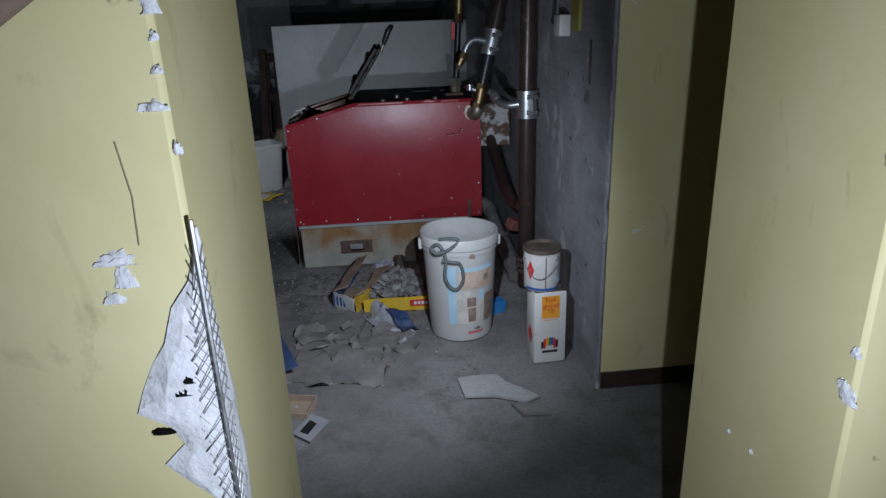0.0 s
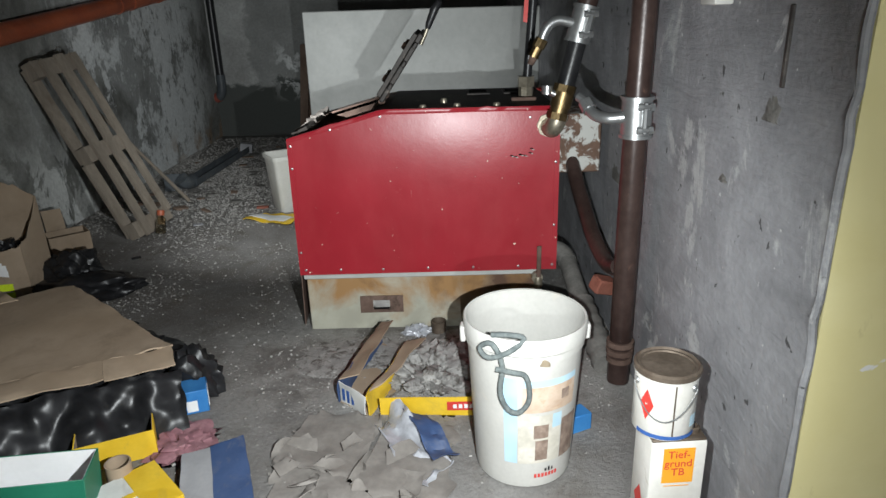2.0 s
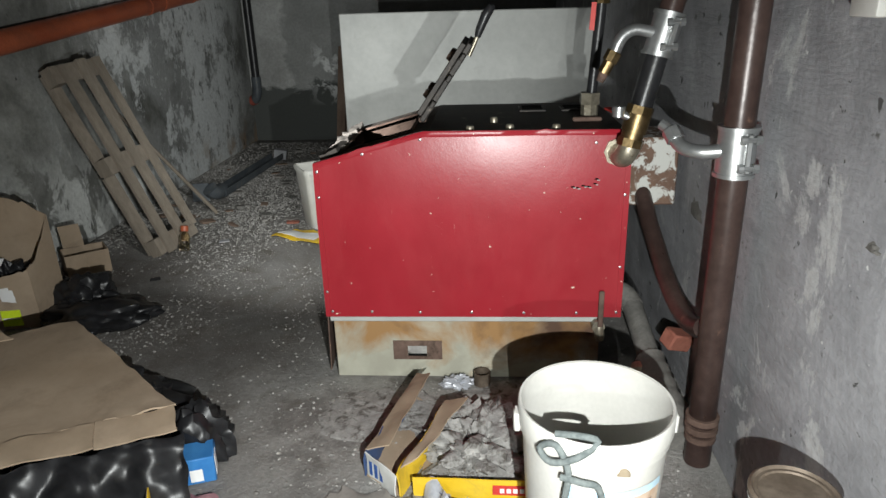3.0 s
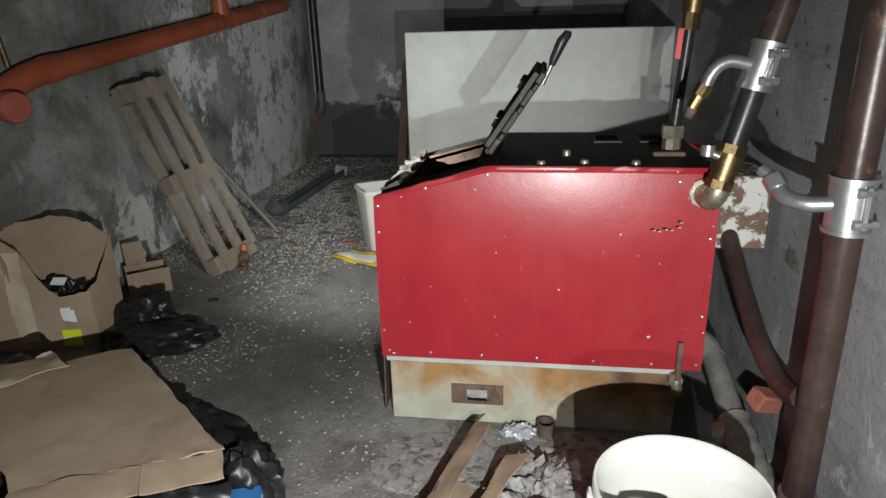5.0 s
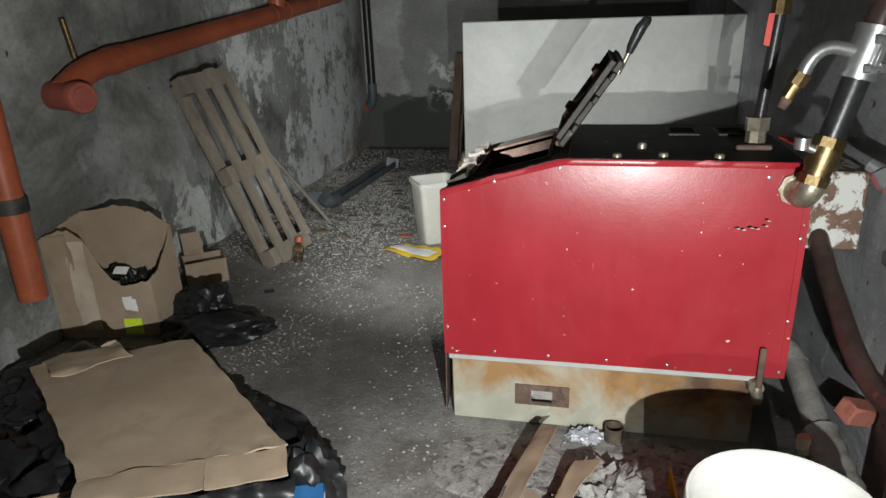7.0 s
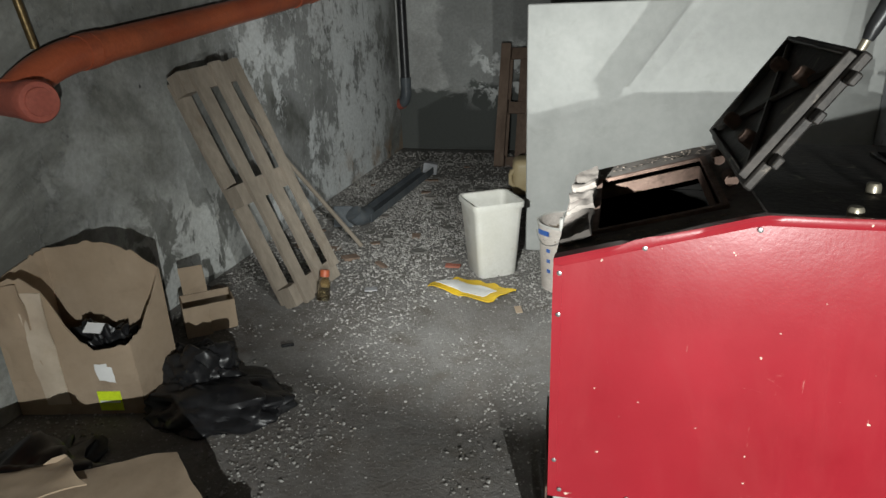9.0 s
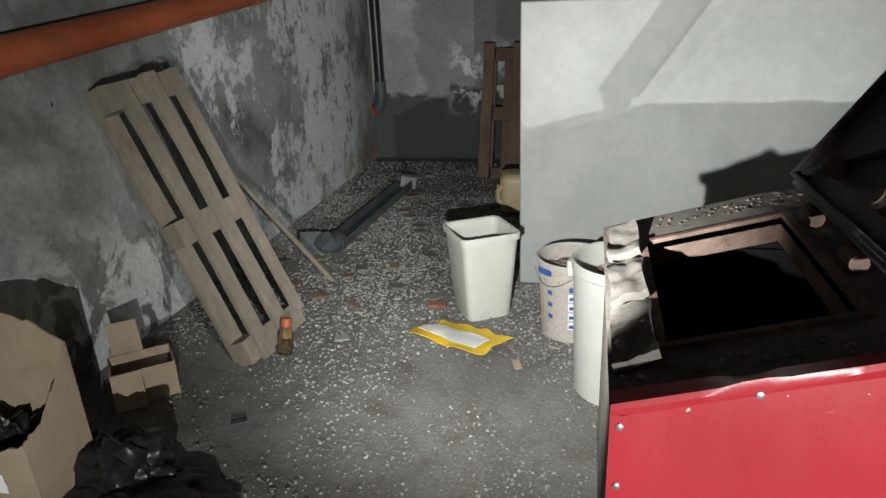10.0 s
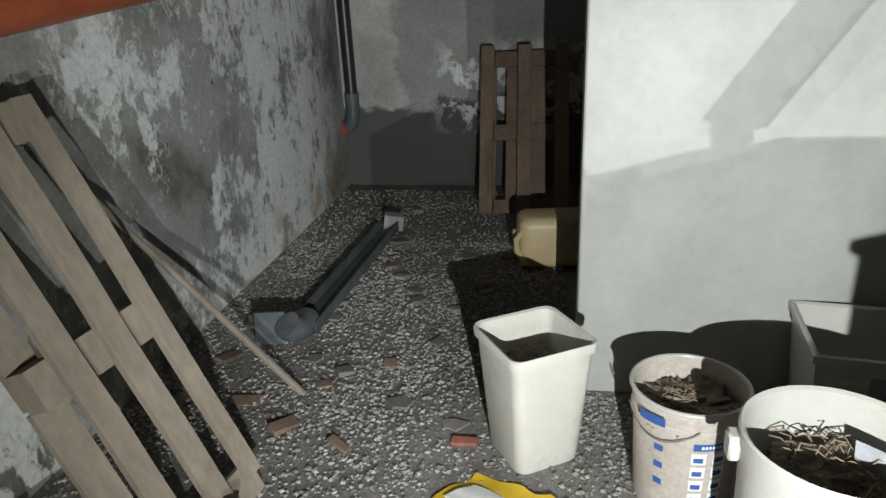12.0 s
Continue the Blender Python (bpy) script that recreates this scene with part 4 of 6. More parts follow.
part("union_nut", bm, M["steel"], riser, "", 30)
bm = tube(shape(), arc((1.45, 3.30, 0.43), (1.44, 3.42, 0.36), (1.42, 3.60, 0.46), 6) + [Vector((1.40, 3.78, 0.58)), Vector((1.385, 3.92, 0.70))], 0.029, 16)
part("diagonal_pipe", bm, M["brown_pipe"], riser, "slanting brown pipe")

low = thing("return_pipe", (1.40, 3.5, 0.0), "grimy wrapped return pipe low behind the boiler", "pipe")
bm = tube(shape(), arc((1.30, 3.92, 0.26), (1.37, 3.95, 0.28), (1.385, 3.86, 0.235), 6), 0.040, 16)
part("elbow", bm, M["wrap"], low)
bm = tube(shape(), [(1.385, 3.86, 0.235), (1.40, 3.62, 0.15)], 0.037, 16)
part("pipe", bm, M["wrap"], low)
path = [Vector((1.40, 3.62, 0.15)) + Vector((0.03, -0.32, -0.09)) * (k / 16) for k in range(17)]
bm = tube(shape(), path, [0.046 + 0.005 * (k % 3 == 0) + 0.003 * noise.noise(Vector((k, 0, 0))) for k in range(17)], 14)
part("wrapping", bm, M["wrap"], low, "rag-wrapped joint")
bm = lathe(shape(), [(0.03, 0), (0.034, 0.02), (0.03, 0.05), (0.02, 0.055)], (0, 0, 0), 8, pose(1.345, 3.60, 0.12, 70, 0, 60))
part("cock", bm, M["elbow"], low)
bm = box(shape(), -0.045, 0.045, -0.03, 0.03, 0.0, 0.06, 0.006, pose(1.47, 3.62, 0.20, 12, 18, 25))
whole("brick", bm, M["brick"], "broken red brick lump wedged behind the pipe", "brick", at=(1.47, 3.62, 0.2))

# wall furniture on the right wall
bm = box(shape(), RX - 0.012, RX + 0.001, 2.66, 2.76, 1.275, 1.46, 0.002)
whole("wall_sign", bm, M["olive"], "small olive-yellow tin sign on the wall", "sign", at=(RX, 2.71, 1.3))
jb = thing("junction_box", (RX, 2.86, 1.28), "white plastic junction box with cable on the wall", "junction box")
bm = box(shape(), RX - 0.045, RX, 2.80, 2.89, 1.25, 1.33, 0.006, None, 2)
part("body", bm, M["white_plastic"], jb)
bm = tube(shape(), [(RX - 0.02, 2.90, 1.27), (RX - 0.03, 2.97, 1.30), (RX - 0.015, 2.99, 1.40), (RX - 0.008, 2.98, 2.2)], 0.005, 8)
part("cable", bm, M["black_pipe"], jb)
bm = box(shape(), RX - 0.006, RX + 0.002, 2.525, 2.537, 1.10, 1.25, 0.002)
whole("wall_bracket", bm, M["iron"], "thin dark iron strip fixed to the wall", "bracket", at=(RX, 2.53, 1.17))
# No recess is cut here; a black strip paints the slot's inner shade.
bm = shape()
box(bm, RX - 0.004, RX + 0.002, 3.46, 3.50, 0.90, 1.18)
whole("wall_slot", bm, M["soot_and_shade"], "flat black strip painted as a shaded slot in the render", "slot", kind="structure")
for k, (y, z, w, h) in enumerate(((2.56, 1.03, 0.03, 0.045), (3.72, 0.62, 0.05, 0.05), (3.55, 0.8, 0.02, 0.05), (2.75, 0.86, 0.02, 0.016))):
    bm = lump(shape(), (RX - 0.0005, y, z), (0.003, w, h), 50 + k, 0.7, 2.2, cuts=3)
    whole("render_scar", bm, M["wrap"], "dark chipped patch in the grey render", "damage", "chips in the render", at=(RX, y, z))

# ---- drain pipes on the left wall ----
drain = thing("drain_pipe", (-1.45, 5.0, 1.2), "orange plastic drain pipe slung along the wall", "pipe")
a, b = Vector((-1.455, 4.60, 1.155)), Vector((-1.455, 7.6, 1.475))
d = (b - a).normalized()
bm = tube(shape(), [a, b], 0.058, 24)
part("pipe", bm, M["orange_pipe"], drain)
for s in (0.03, 1.70, 1.92, 2.45):
    bm = tube(shape(), [a + d * s, a + d * (s + 0.055)], 0.062, 24)
    part("socket", bm, M["orange_pipe"], drain)
t = a + d * 1.82
bm = tube(shape(), [t, t + Vector((0.0, 0.0, 0.9))], 0.053, 20)
part("branch", bm, M["orange_pipe"], drain)
bm = tube(shape(), [t + Vector((0, 0, 0.06)), t + Vector((0, 0, 0.12))], 0.061, 20)
part("socket", bm, M["orange_pipe"], drain)
bm = tube(shape(), [a + d * 0.04] + arc(a - d * 0.02, a - d * 0.19, (-1.46, 4.28, 1.05), 10), 0.058, 24)
part("elbow", bm, M["orange_pipe"], drain, "sooty orange elbow")
bm = tube(shape(), [a - d * 0.03, a + d * 0.02], [0.061, 0.064], 24)
part("socket", bm, M["orange_pipe"], drain)
bm = tube(shape(), [(-1.545, 4.305, 1.037), (-1.37, 4.245, 1.033)], 0.060, 28)
part("tee", bm, M["orange_cap"], drain, "brick-red branch out of the wall")
bm = tube(shape(), [(-1.375, 4.247, 1.033), (-1.333, 4.232, 1.033), (-1.326, 4.2295, 1.033)], [0.0655, 0.0655, 0.060], 28)
cap = part("end_cap", bm, M["orange_cap"], drain, "brick-red end cap")
bm = tube(shape(), [(-1.328, 4.230, 1.033), (-1.322, 4.228, 1.033)], [0.046, 0.043], 28)
part("cap_rim", bm, M["orange_cap"], cap)
fall = thing("drain_pipe", (-1.46, 3.88, 0.28), "upright orange drain pipe ending above the floor", "pipe")
bm = tube(shape(), [(-1.46, 3.88, 0.28), (-1.46, 3.89, 2.2)], 0.055, 24)
part("pipe", bm, M["orange_pipe"], fall)
bm = tube(shape(), [(-1.46, 3.885, 0.64), (-1.46, 3.885, 0.70)], 0.062, 24)
part("socket", bm, M["iron"], fall)
bm = tube(shape(), [(-1.505, 4.44, 1.18), (-1.50, 4.405, 1.345)], 0.014, 10)
whole("pipe_stub", bm, M["brass"], "short brass pipe stub on the wall", "pipe", at=(-1.505, 4.44, 1.18))
down = thing("down_pipe", (-1.45, 8.36, 0.42), "black downpipe with grey-blue elbow in the corner", "pipe")
bm = tube(shape(), [(-1.45, 8.36, 0.62), (-1.465, 8.38, 2.2)], 0.04, 18)
part("pipe", bm, M["black_pipe"], down)
bm = tube(shape(), [(-1.45, 8.36, 0.66), (-1.45, 8.36, 0.55)] + arc((-1.45, 8.36, 0.54), (-1.45, 8.35, 0.46), (-1.50, 8.38, 0.43), 5), 0.047, 18)
part("elbow", bm, M["blue_plastic"], down, "grey-blue plastic elbow")
bm = tube(shape(), [(-1.49, 8.375, 0.435), (-1.53, 8.39, 0.42)], 0.05, 18)
part("collar", bm, M["orange_cap"], down)
bm = tube(shape(), [(-1.47, 7.6, 1.5), (-1.46, 8.38, 1.58)], 0.012, 8)
whole("cable", bm, M["black_pipe"], "black cable along the wall to the corner", "cable", at=(-1.47, 7.6, 1.5))

bm = box(shape(), 0.39, 1.03, BY - 0.03, BY - 0.002, 1.365, 1.75, 0.004)
whole("wall_board", bm, M["panel"], "pale board fixed high on the far wall", "board", at=(0.7, BY - 0.02, 1.365))

# ---- near the boiler ----
BC = (1.087, 2.875, 0.0)
bucket = thing("bucket", BC, "tall white pet-food bucket with printed photos and a cord", "bucket")
H = 0.475
bm = lathe(shape(), [(0.120, 0.0), (0.134, 0.006), (0.138, 0.03), (0.158, H - 0.07), (0.163, H - 0.068), (0.163, H - 0.05), (0.168, H - 0.045), (0.169, H - 0.004), (0.166, H), (0.161, H - 0.002), (0.157, H - 0.05), (0.134, 0.02), (0.05, 0.018)], BC, 48)
part("body", bm, M["white_plastic"], bucket)
lean = 0.021 / 0.40
R0 = 0.1375


def label(parent, name, a0, a1, z0, z1, material, lift=0.0012, text=""):
    return part(name, patch(shape(), BC, R0, a0, a1, z0, z1, lift, 10, lean), material, parent, text)


photo = label(bucket, "printed_photo", 262, 322, 0.255, 0.355, M["photo_sand"], 0.0012, "sandy landscape print")
label(photo, "sky_strip", 262, 322, 0.335, 0.355, M["sky_print"], 0.0018)
label(photo, "rust_shape", 303, 313, 0.285, 0.315, M["photo_brown"], 0.0018)
photo = label(bucket, "printed_photo", 258, 305, 0.09, 0.245, M["photo_grass"], 0.0012, "pale meadow print with a dark plain shape")
label(photo, "dark_shape", 276, 290, 0.10, 0.165, M["photo_brown"], 0.0018)
label(photo, "dark_shape", 274, 290, 0.172, 0.215, M["photo_brown"], 0.0018)
label(photo, "green_strip", 294, 305, 0.20, 0.245, M["sky_print"], 0.0018)
label(bucket, "printed_photo", 306, 330, 0.09, 0.22, M["photo_brown"], 0.0012)
label(bucket, "side_print", 243, 257, 0.09, 0.36, M["sky_print"], 0.0010)
for k in range(7):
    label(bucket, "red_logo_bar", 276 + 4.2 * k, 279 + 4.2 * k, 0.04, 0.053, M["red_print"])
for k in range(3):
    label(bucket, "black_logo_bar", 288 + 4 * k, 290.5 + 4 * k, 0.058, 0.068 + 0.004 * (k % 2), M["black_print"])
bm = lump(shape(), Vector(BC) + Vector((0.035, -0.160, 0.40)), (0.014, 0.004, 0.018), 8, 0.5, cuts=2)
part("rust_smear", bm, M["straw"], bucket)
for s in (-1, 1):
    bm = box(shape(), BC[0] + s * 0.17 - 0.008, BC[0] + s * 0.17 + 0.008, BC[1] - 0.02, BC[1] + 0.02, H - 0.075, H - 0.03, 0.004)
    part("handle_lug", bm, M["white_plastic"], bucket)
cord = [(-0.10, -0.135, H + 0.005), (-0.06, -0.150, H + 0.012), (-0.02, -0.158, H + 0.004), (-0.06, -0.165, H - 0.03), (-0.11, -0.152, H - 0.05), (-0.13, -0.125, H - 0.035), (-0.10, -0.145, H - 0.015), (-0.075, -0.158, H - 0.07), (-0.08, -0.158, H - 0.15), (-0.06, -0.158, H - 0.20), (-0.03, -0.160, H - 0.21), (-0.005, -0.162, H - 0.17), (-0.015, -0.168, H - 0.10), (-0.05, -0.170, H - 0.085), (-0.10, -0.155, H - 0.08)]
smooth_cord = []
for i in range(len(cord) - 1):
    a, b, c, d = (Vector(cord[max(0, min(len(cord) - 1, i + k))]) for k in (-1, 0, 1, 2))
    for t in (0, 0.25, 0.5, 0.75):
        smooth_cord.append(Vector(BC) + 0.5 * ((2 * b) + (c - a) * t + (2 * a - 5 * b + 4 * c - d) * t * t + (3 * b - a - 3 * c + d) * t ** 3))
bm = tube(shape(), smooth_cord, 0.0072, 10)
part("cord", bm, M["rope"], bucket, "knotted grey-green cord")
bm = lathe(shape(), [(0.13, 0.02), (0.136, 0.05), (0.02, 0.055)], BC, 32)
part("ash_fill", bm, M["ash"], bucket)

TM = pose(1.335, 2.503, 0, 0, 0, 3)
tin = thing("canister", (1.40, 2.555, 0), "white tin primer canister with orange label", "canister")
bm = box(shape(), 0, 0.132, 0, 0.112, 0.004, 0.318, 0.008, TM, 2)
part("body", bm, M["tin_white"], tin)
bm = box(shape(), 0.003, 0.129, 0.003, 0.109, 0.314, 0.3215, 0.002, TM)
part("lid_plate", bm, M["tin_metal"], tin, "grimy bare tin top")
bm = lathe(shape(), [(0.016, 0), (0.016, 0.012), (0.012, 0.014), (0.011, 0.004)], (0, 0, 0), 16, TM @ pose(0.107, 0.035, 0.3215))
part("spout", bm, M["tin_metal"], tin)
bm = box(shape(), 0.030, 0.103, -0.0012, 0.0, 0.205, 0.300, 0, TM)
front_label = part("orange_label", bm, M["orange_print"], tin)
lettering("Tief-\ngrund\nTB", 0.028, TM @ pose(0.066, -0.0018, 0.274, 90), M["red_print"], front_label, "red printed letters")
bm = box(shape(), 0.036, 0.095, -0.0018, -0.0012, 0.196, 0.198, 0, TM)
part("rule", bm, M["orange_print"], tin)
for k, c in enumerate(("black_print", "red_print", "orange_print", "green_print", "blue_print", "red_print", "black_print")):
    h = (0.030, 0.042, 0.046, 0.047, 0.046, 0.042, 0.034)[k]
    bm = box(shape(), 0.030 + 0.010 * k, 0.0395 + 0.010 * k, -0.0012, 0.0, 0.072 + (0.012 if k in (2, 3, 4) else 0), 0.072 + h, 0, TM)
    part("logo_bar", bm, M[c], tin)
bm = box(shape(), 0.034, 0.098, -0.0012, 0.0, 0.052, 0.062, 0, TM)
part("logo_word_bar", bm, M["black_print"], tin)
bm = shape()
d = [bm.verts.new(TM @ Vector(p)) for p in ((-0.0015, 0.02, 0.12), (-0.0015, 0.05, 0.075), (-0.0015, 0.08, 0.12), (-0.0015, 0.05, 0.165))]
bm.faces.new(d)
part("hazard_diamond", bm, M["red_print"], tin, "", 0)

CC = (1.378, 2.572, 0.3215)
can = thing("paint_can", CC, "small white paint tin with lid and wire handle", "paint can")
bm = lathe(shape(), [(0.068, 0.0), (0.070, 0.003), (0.0705, 0.145), (0.074, 0.148), (0.075, 0.158), (0.072, 0.160), (0.066, 0.150)], CC, 40)
body = part("body", bm, M["tin_white"], can)
bm = lathe(shape(), [(0.0745, 0.152), (0.0755, 0.164), (0.070, 0.168), (0.066, 0.163), (0.060, 0.1635), (0.058, 0.160), (0.01, 0.160)], CC, 40)
part("lid", bm, M["tin_metal"], can, "dull brown metal lid")
part("blue_band", patch(shape(), CC, 0.0705, 200, 350, 0.004, 0.014, 0.001, 20), M["blue_print"], body)
part("seam", patch(shape(), CC, 0.0705, 268, 271, 0.014, 0.144, 0.001, 2), M["tin_metal"], body)
bm = shape()
ring = []
for a, z in ((205, 0.085), (219, 0.045), (233, 0.085), (219, 0.125)):
    ring.append(bm.verts.new(Vector(CC) + Vector((0.0722 * math.cos(radians(a)), 0.0722 * math.sin(radians(a)), z))))
bm.faces.new(ring)
part("hazard_diamond", bm, M["red_print"], body, "", 0)
part("small_print", patch(shape(), CC, 0.0705, 305, 325, 0.03, 0.06, 0.001, 4), M["sky_print"], body)
bm = tube(shape(), [Vector(CC) + Vector((0.079 * math.cos(radians(a)), 0.079 * math.sin(radians(a)), 0.13 - 0.075 * math.sin(math.pi * (a - 190) / 120))) for a in range(190, 311, 8)], 0.0016, 6)
part("wire_handle", bm, M["steel"], can)
for a in (190, 310):
    bm = lathe(shape(), [(0.009, 0), (0.008, 0.004)], (0, 0, 0), 12, Matrix.Translation(Vector(CC) + Vector((0.071 * math.cos(radians(a)), 0.071 * math.sin(radians(a)), 0.13))) @ pose(0, 0, 0, 90, 0, a + 90))
    part("ear", bm, M["steel"], can)

# ash tray carton, torn carton, paper sack
tray = thing("ash_tray_carton", (0.80, 3.33, 0), "yellow carton tray heaped with grey stove ash", "carton")
bm = sheet(shape(), (0.66, 3.12, 0.003), (1.0, 3.12, 0.003), (0.98, 3.50, 0.003), (0.66, 3.50, 0.003), 0.004, 6, 6)
part("bottom", bm, M["card"], tray)
for n_, a, b, lab in (("front_wall", (0.645, 3.115, 0), (1.0, 3.10, 0), "yellow printed wall"), ("side_wall", (1.0, 3.10, 0), (0.985, 3.50, 0), "")):
    a, b = Vector(a), Vector(b)
    bm = sheet(shape(), a, b, b + Vector((0, -0.01, 0.075)), a + Vector((0, -0.012, 0.07)), 0.004, 8, 3, 0.004, 8)
    w = part(n_, bm, M["yellow_card"], tray, lab)
bm = sheet(shape(), (0.865, 3.0975, 0.022), (0.985, 3.0925, 0.024), (0.985, 3.0865, 0.06), (0.865, 3.0915, 0.058), 0.001, 2, 2)
part("red_logo_patch", bm, M["red_print"], tray)
bm = shape()
for k in range(5):
    x = 0.885 + 0.018 * k
    sheet(bm, (x, 3.0905, 0.034), (x + 0.012, 3.0902, 0.034), (x + 0.012, 3.0875, 0.050), (x, 3.0878, 0.050), 0.0008, 1, 1)
part("logo_bars", bm, M["white_print"], tray)
bm = lump(shape(), (0.82, 3.33, 0.0), (0.17, 0.19, 0.085), 4, 0.5, 4, 0.3, 5)
part("ash_mound", bm, M["ash"], tray, "heap of grey ash")
torn_box = thing("torn_carton", (0.60, 3.35, 0), "torn blue and yellow carton lying open", "carton")
for n_, q, m_ in (("side", ((0.50, 3.19, 0.0), (0.61, 3.60, 0.0), (0.61, 3.60, 0.10), (0.50, 3.19, 0.085)), "blue_card"),
                  ("end", ((0.50, 3.19, 0.0), (0.605, 3.10, 0.0), (0.60, 3.10, 0.08), (0.50, 3.19, 0.085)), "pale_card"),
                  ("side", ((0.605, 3.10, 0.0), (0.73, 3.46, 0.0), (0.72, 3.46, 0.085), (0.60, 3.10, 0.08)), "yellow_card"),
                  ("flap", ((0.50, 3.20, 0.086), (0.61, 3.60, 0.10), (0.66, 3.56, 0.13), (0.57, 3.20, 0.10)), "card"),
                  ("flap", ((0.61, 3.12, 0.082), (0.72, 3.45, 0.09), (0.79, 3.44, 0.11), (0.655, 3.16, 0.09)), "card"),
                  ("bottom", ((0.50, 3.19, 0.004), (0.605, 3.10, 0.004), (0.73, 3.45, 0.004), (0.61, 3.60, 0.004)), "card")):
    bm = sheet(shape(), *q, 0.004, 10, 8, 0.012, 7, 0.006, len(n_))
    part(n_, bm, M[m_], torn_box)
bm = shape()
for k in range(5):
    x = 0.512 + 0.017 * k
    sheet(bm, (x, 3.178 - 0.0146 * k, 0.02), (x + 0.009, 3.170 - 0.0146 * k, 0.02), (x + 0.009, 3.170 - 0.0146 * k, 0.065), (x, 3.178 - 0.0146 * k, 0.065), 0.0015, 1, 1)
part("print_bars", bm, M["blue_print"], torn_box)
bm = sheet(shape(), (0.62, 3.05, 0.02), (0.70, 3.12, 0.05), (0.88, 2.84, 0.02), (0.80, 2.74, 0.01), 0.003, 16, 20, 0.06, 9, 0.02, 3)
sack = whole("paper_sack", bm, M["foil"], "crumpled silver and blue paper sack on the floor", "sack", at=(0.74, 2.93, 0.0))
bm = sheet(shape(), (0.72, 3.06, 0.055), (0.80, 3.05, 0.05), (0.90, 2.86, 0.03), (0.83, 2.82, 0.035), 0.002, 10, 12, 0.03, 9, 0.012, 5)
part("blue_panel", bm, M["blue_card"], sack, "blue printed side")
bm = lathe(shape(), [(0.028, 0), (0.030, 0.002), (0.030, 0.055), (0.027, 0.055), (0.027, 0.008), (0.005, 0.006)], (0.835, 3.695, 0.0), 24)
whole("cup", bm, M["tin_metal"], "small rusty tin cup by the boiler base", "cup", at=(0.835, 3.695, 0))
bm = lump(shape(), (0.745, 3.69, 0.0), (0.055, 0.03, 0.035), 9, 0.5, 4, 0.4)
whole("foil_lump", bm, M["foil"], "crumpled pale foil lump by the boiler", "foil", at=(0.745, 3.69, 0))


def spill(at, rx, ry, h, seed):
    """A thin ragged heap with its crest in the middle."""
    bm = shape()
    rings = []
    for j in range(13):
        f = j / 12
        row = []
        for k in range(56):
            a = 2 * math.pi * k / 56
            edge = 1 + 0.28 * noise.fractal(Vector((2.2 * math.cos(a), 2.2 * math.sin(a), seed)), 1.0, 2.0, 3)
            x, y = at[0] + rx * f * edge * math.cos(a), at[1] + ry * f * edge * math.sin(a)
            z = 0.002 + h * (1 - f) * (0.7 + 0.9 * noise.fractal(Vector((x * 22, y * 22, seed)), 1.0, 2.0, 4)) + 0.004 * (1 - f * f)
            row.append(bm.verts.new((x, y, z if f < 1 else -0.004)))
        rings.append(row)
    for a, b in zip(rings[1:], rings[2:]):
        for k in range(56):
            bm.faces.new((a[k], a[(k + 1) % 56], b[(k + 1) % 56], b[k]))
    top = bm.verts.new((at[0], at[1], h + 0.004))
    for v in rings[0]:
        bm.verts.remove(v)
    for k in range(56):
        bm.faces.new((rings[1][k], rings[1][(k + 1) % 56], top))
    whole("ash_spill", bm, M["ash"], "grey ash spilled on the floor", "ash", kind="stuff", at=(at[0], at[1], 0))


spill((0.52, 3.50), 0.26, 0.18, 0.012, 3.0)
spill((0.98, 3.58), 0.28, 0.15, 0.018, 8.0)
bm = box(shape(), -0.04, 0.04, -0.03, 0.03, 0, 0.06, 0.003, pose(1.27, 3.02, 0.0, 0, 0, 25))
whole("blue_carton", bm, M["bright_blue_card"], "small bright blue carton behind the bucket", "carton", at=(1.27, 3.02, 0))


def slab(name, pts, thick, material, label_, category, z=0.0):
    bm = shape()
    top = [bm.verts.new((x, y, z + thick)) for x, y in pts]
    low_ = [bm.verts.new((x, y, z)) for x, y in pts]
    bm.faces.new(top)
    bm.faces.new(low_[::-1])
    for k in range(len(pts)):
        bm.faces.new((top[k], low_[k], low_[(k + 1) % len(pts)], top[(k + 1) % len(pts)]))
    return whole(name, bm, material, label_, category, smooth=0, at=(pts[0][0], pts[0][1], z))


slab("broken_tile", ((1.016, 2.434), (1.08, 2.445), (1.172, 2.441), (1.20, 2.38), (1.307, 2.267), (1.25, 2.235), (1.14, 2.29), (1.03, 2.30)), 0.008, M["slab"], "pale broken floor tile lying loose", "tile", 0.004)
slab("crumpled_card", ((1.19, 2.235), (1.28, 2.22), (1.32, 2.15), (1.22, 2.16)), 0.01, M["card_floor"], "dirty scrap of card by the doorway", "card", 0.004)
slab("booklet", ((0.41, 2.165), (0.465, 2.275), (0.535, 2.225), (0.475, 2.11)), 0.006, M["grey_card"], "small printed booklet lying on the floor", "booklet", 0.004)
slab("leaflet", ((0.435, 2.17), (0.465, 2.235), (0.49, 2.21), (0.465, 2.15)), 0.001, M["black_print"], "dark printed leaflet on the booklet", "leaflet", 0.0105)

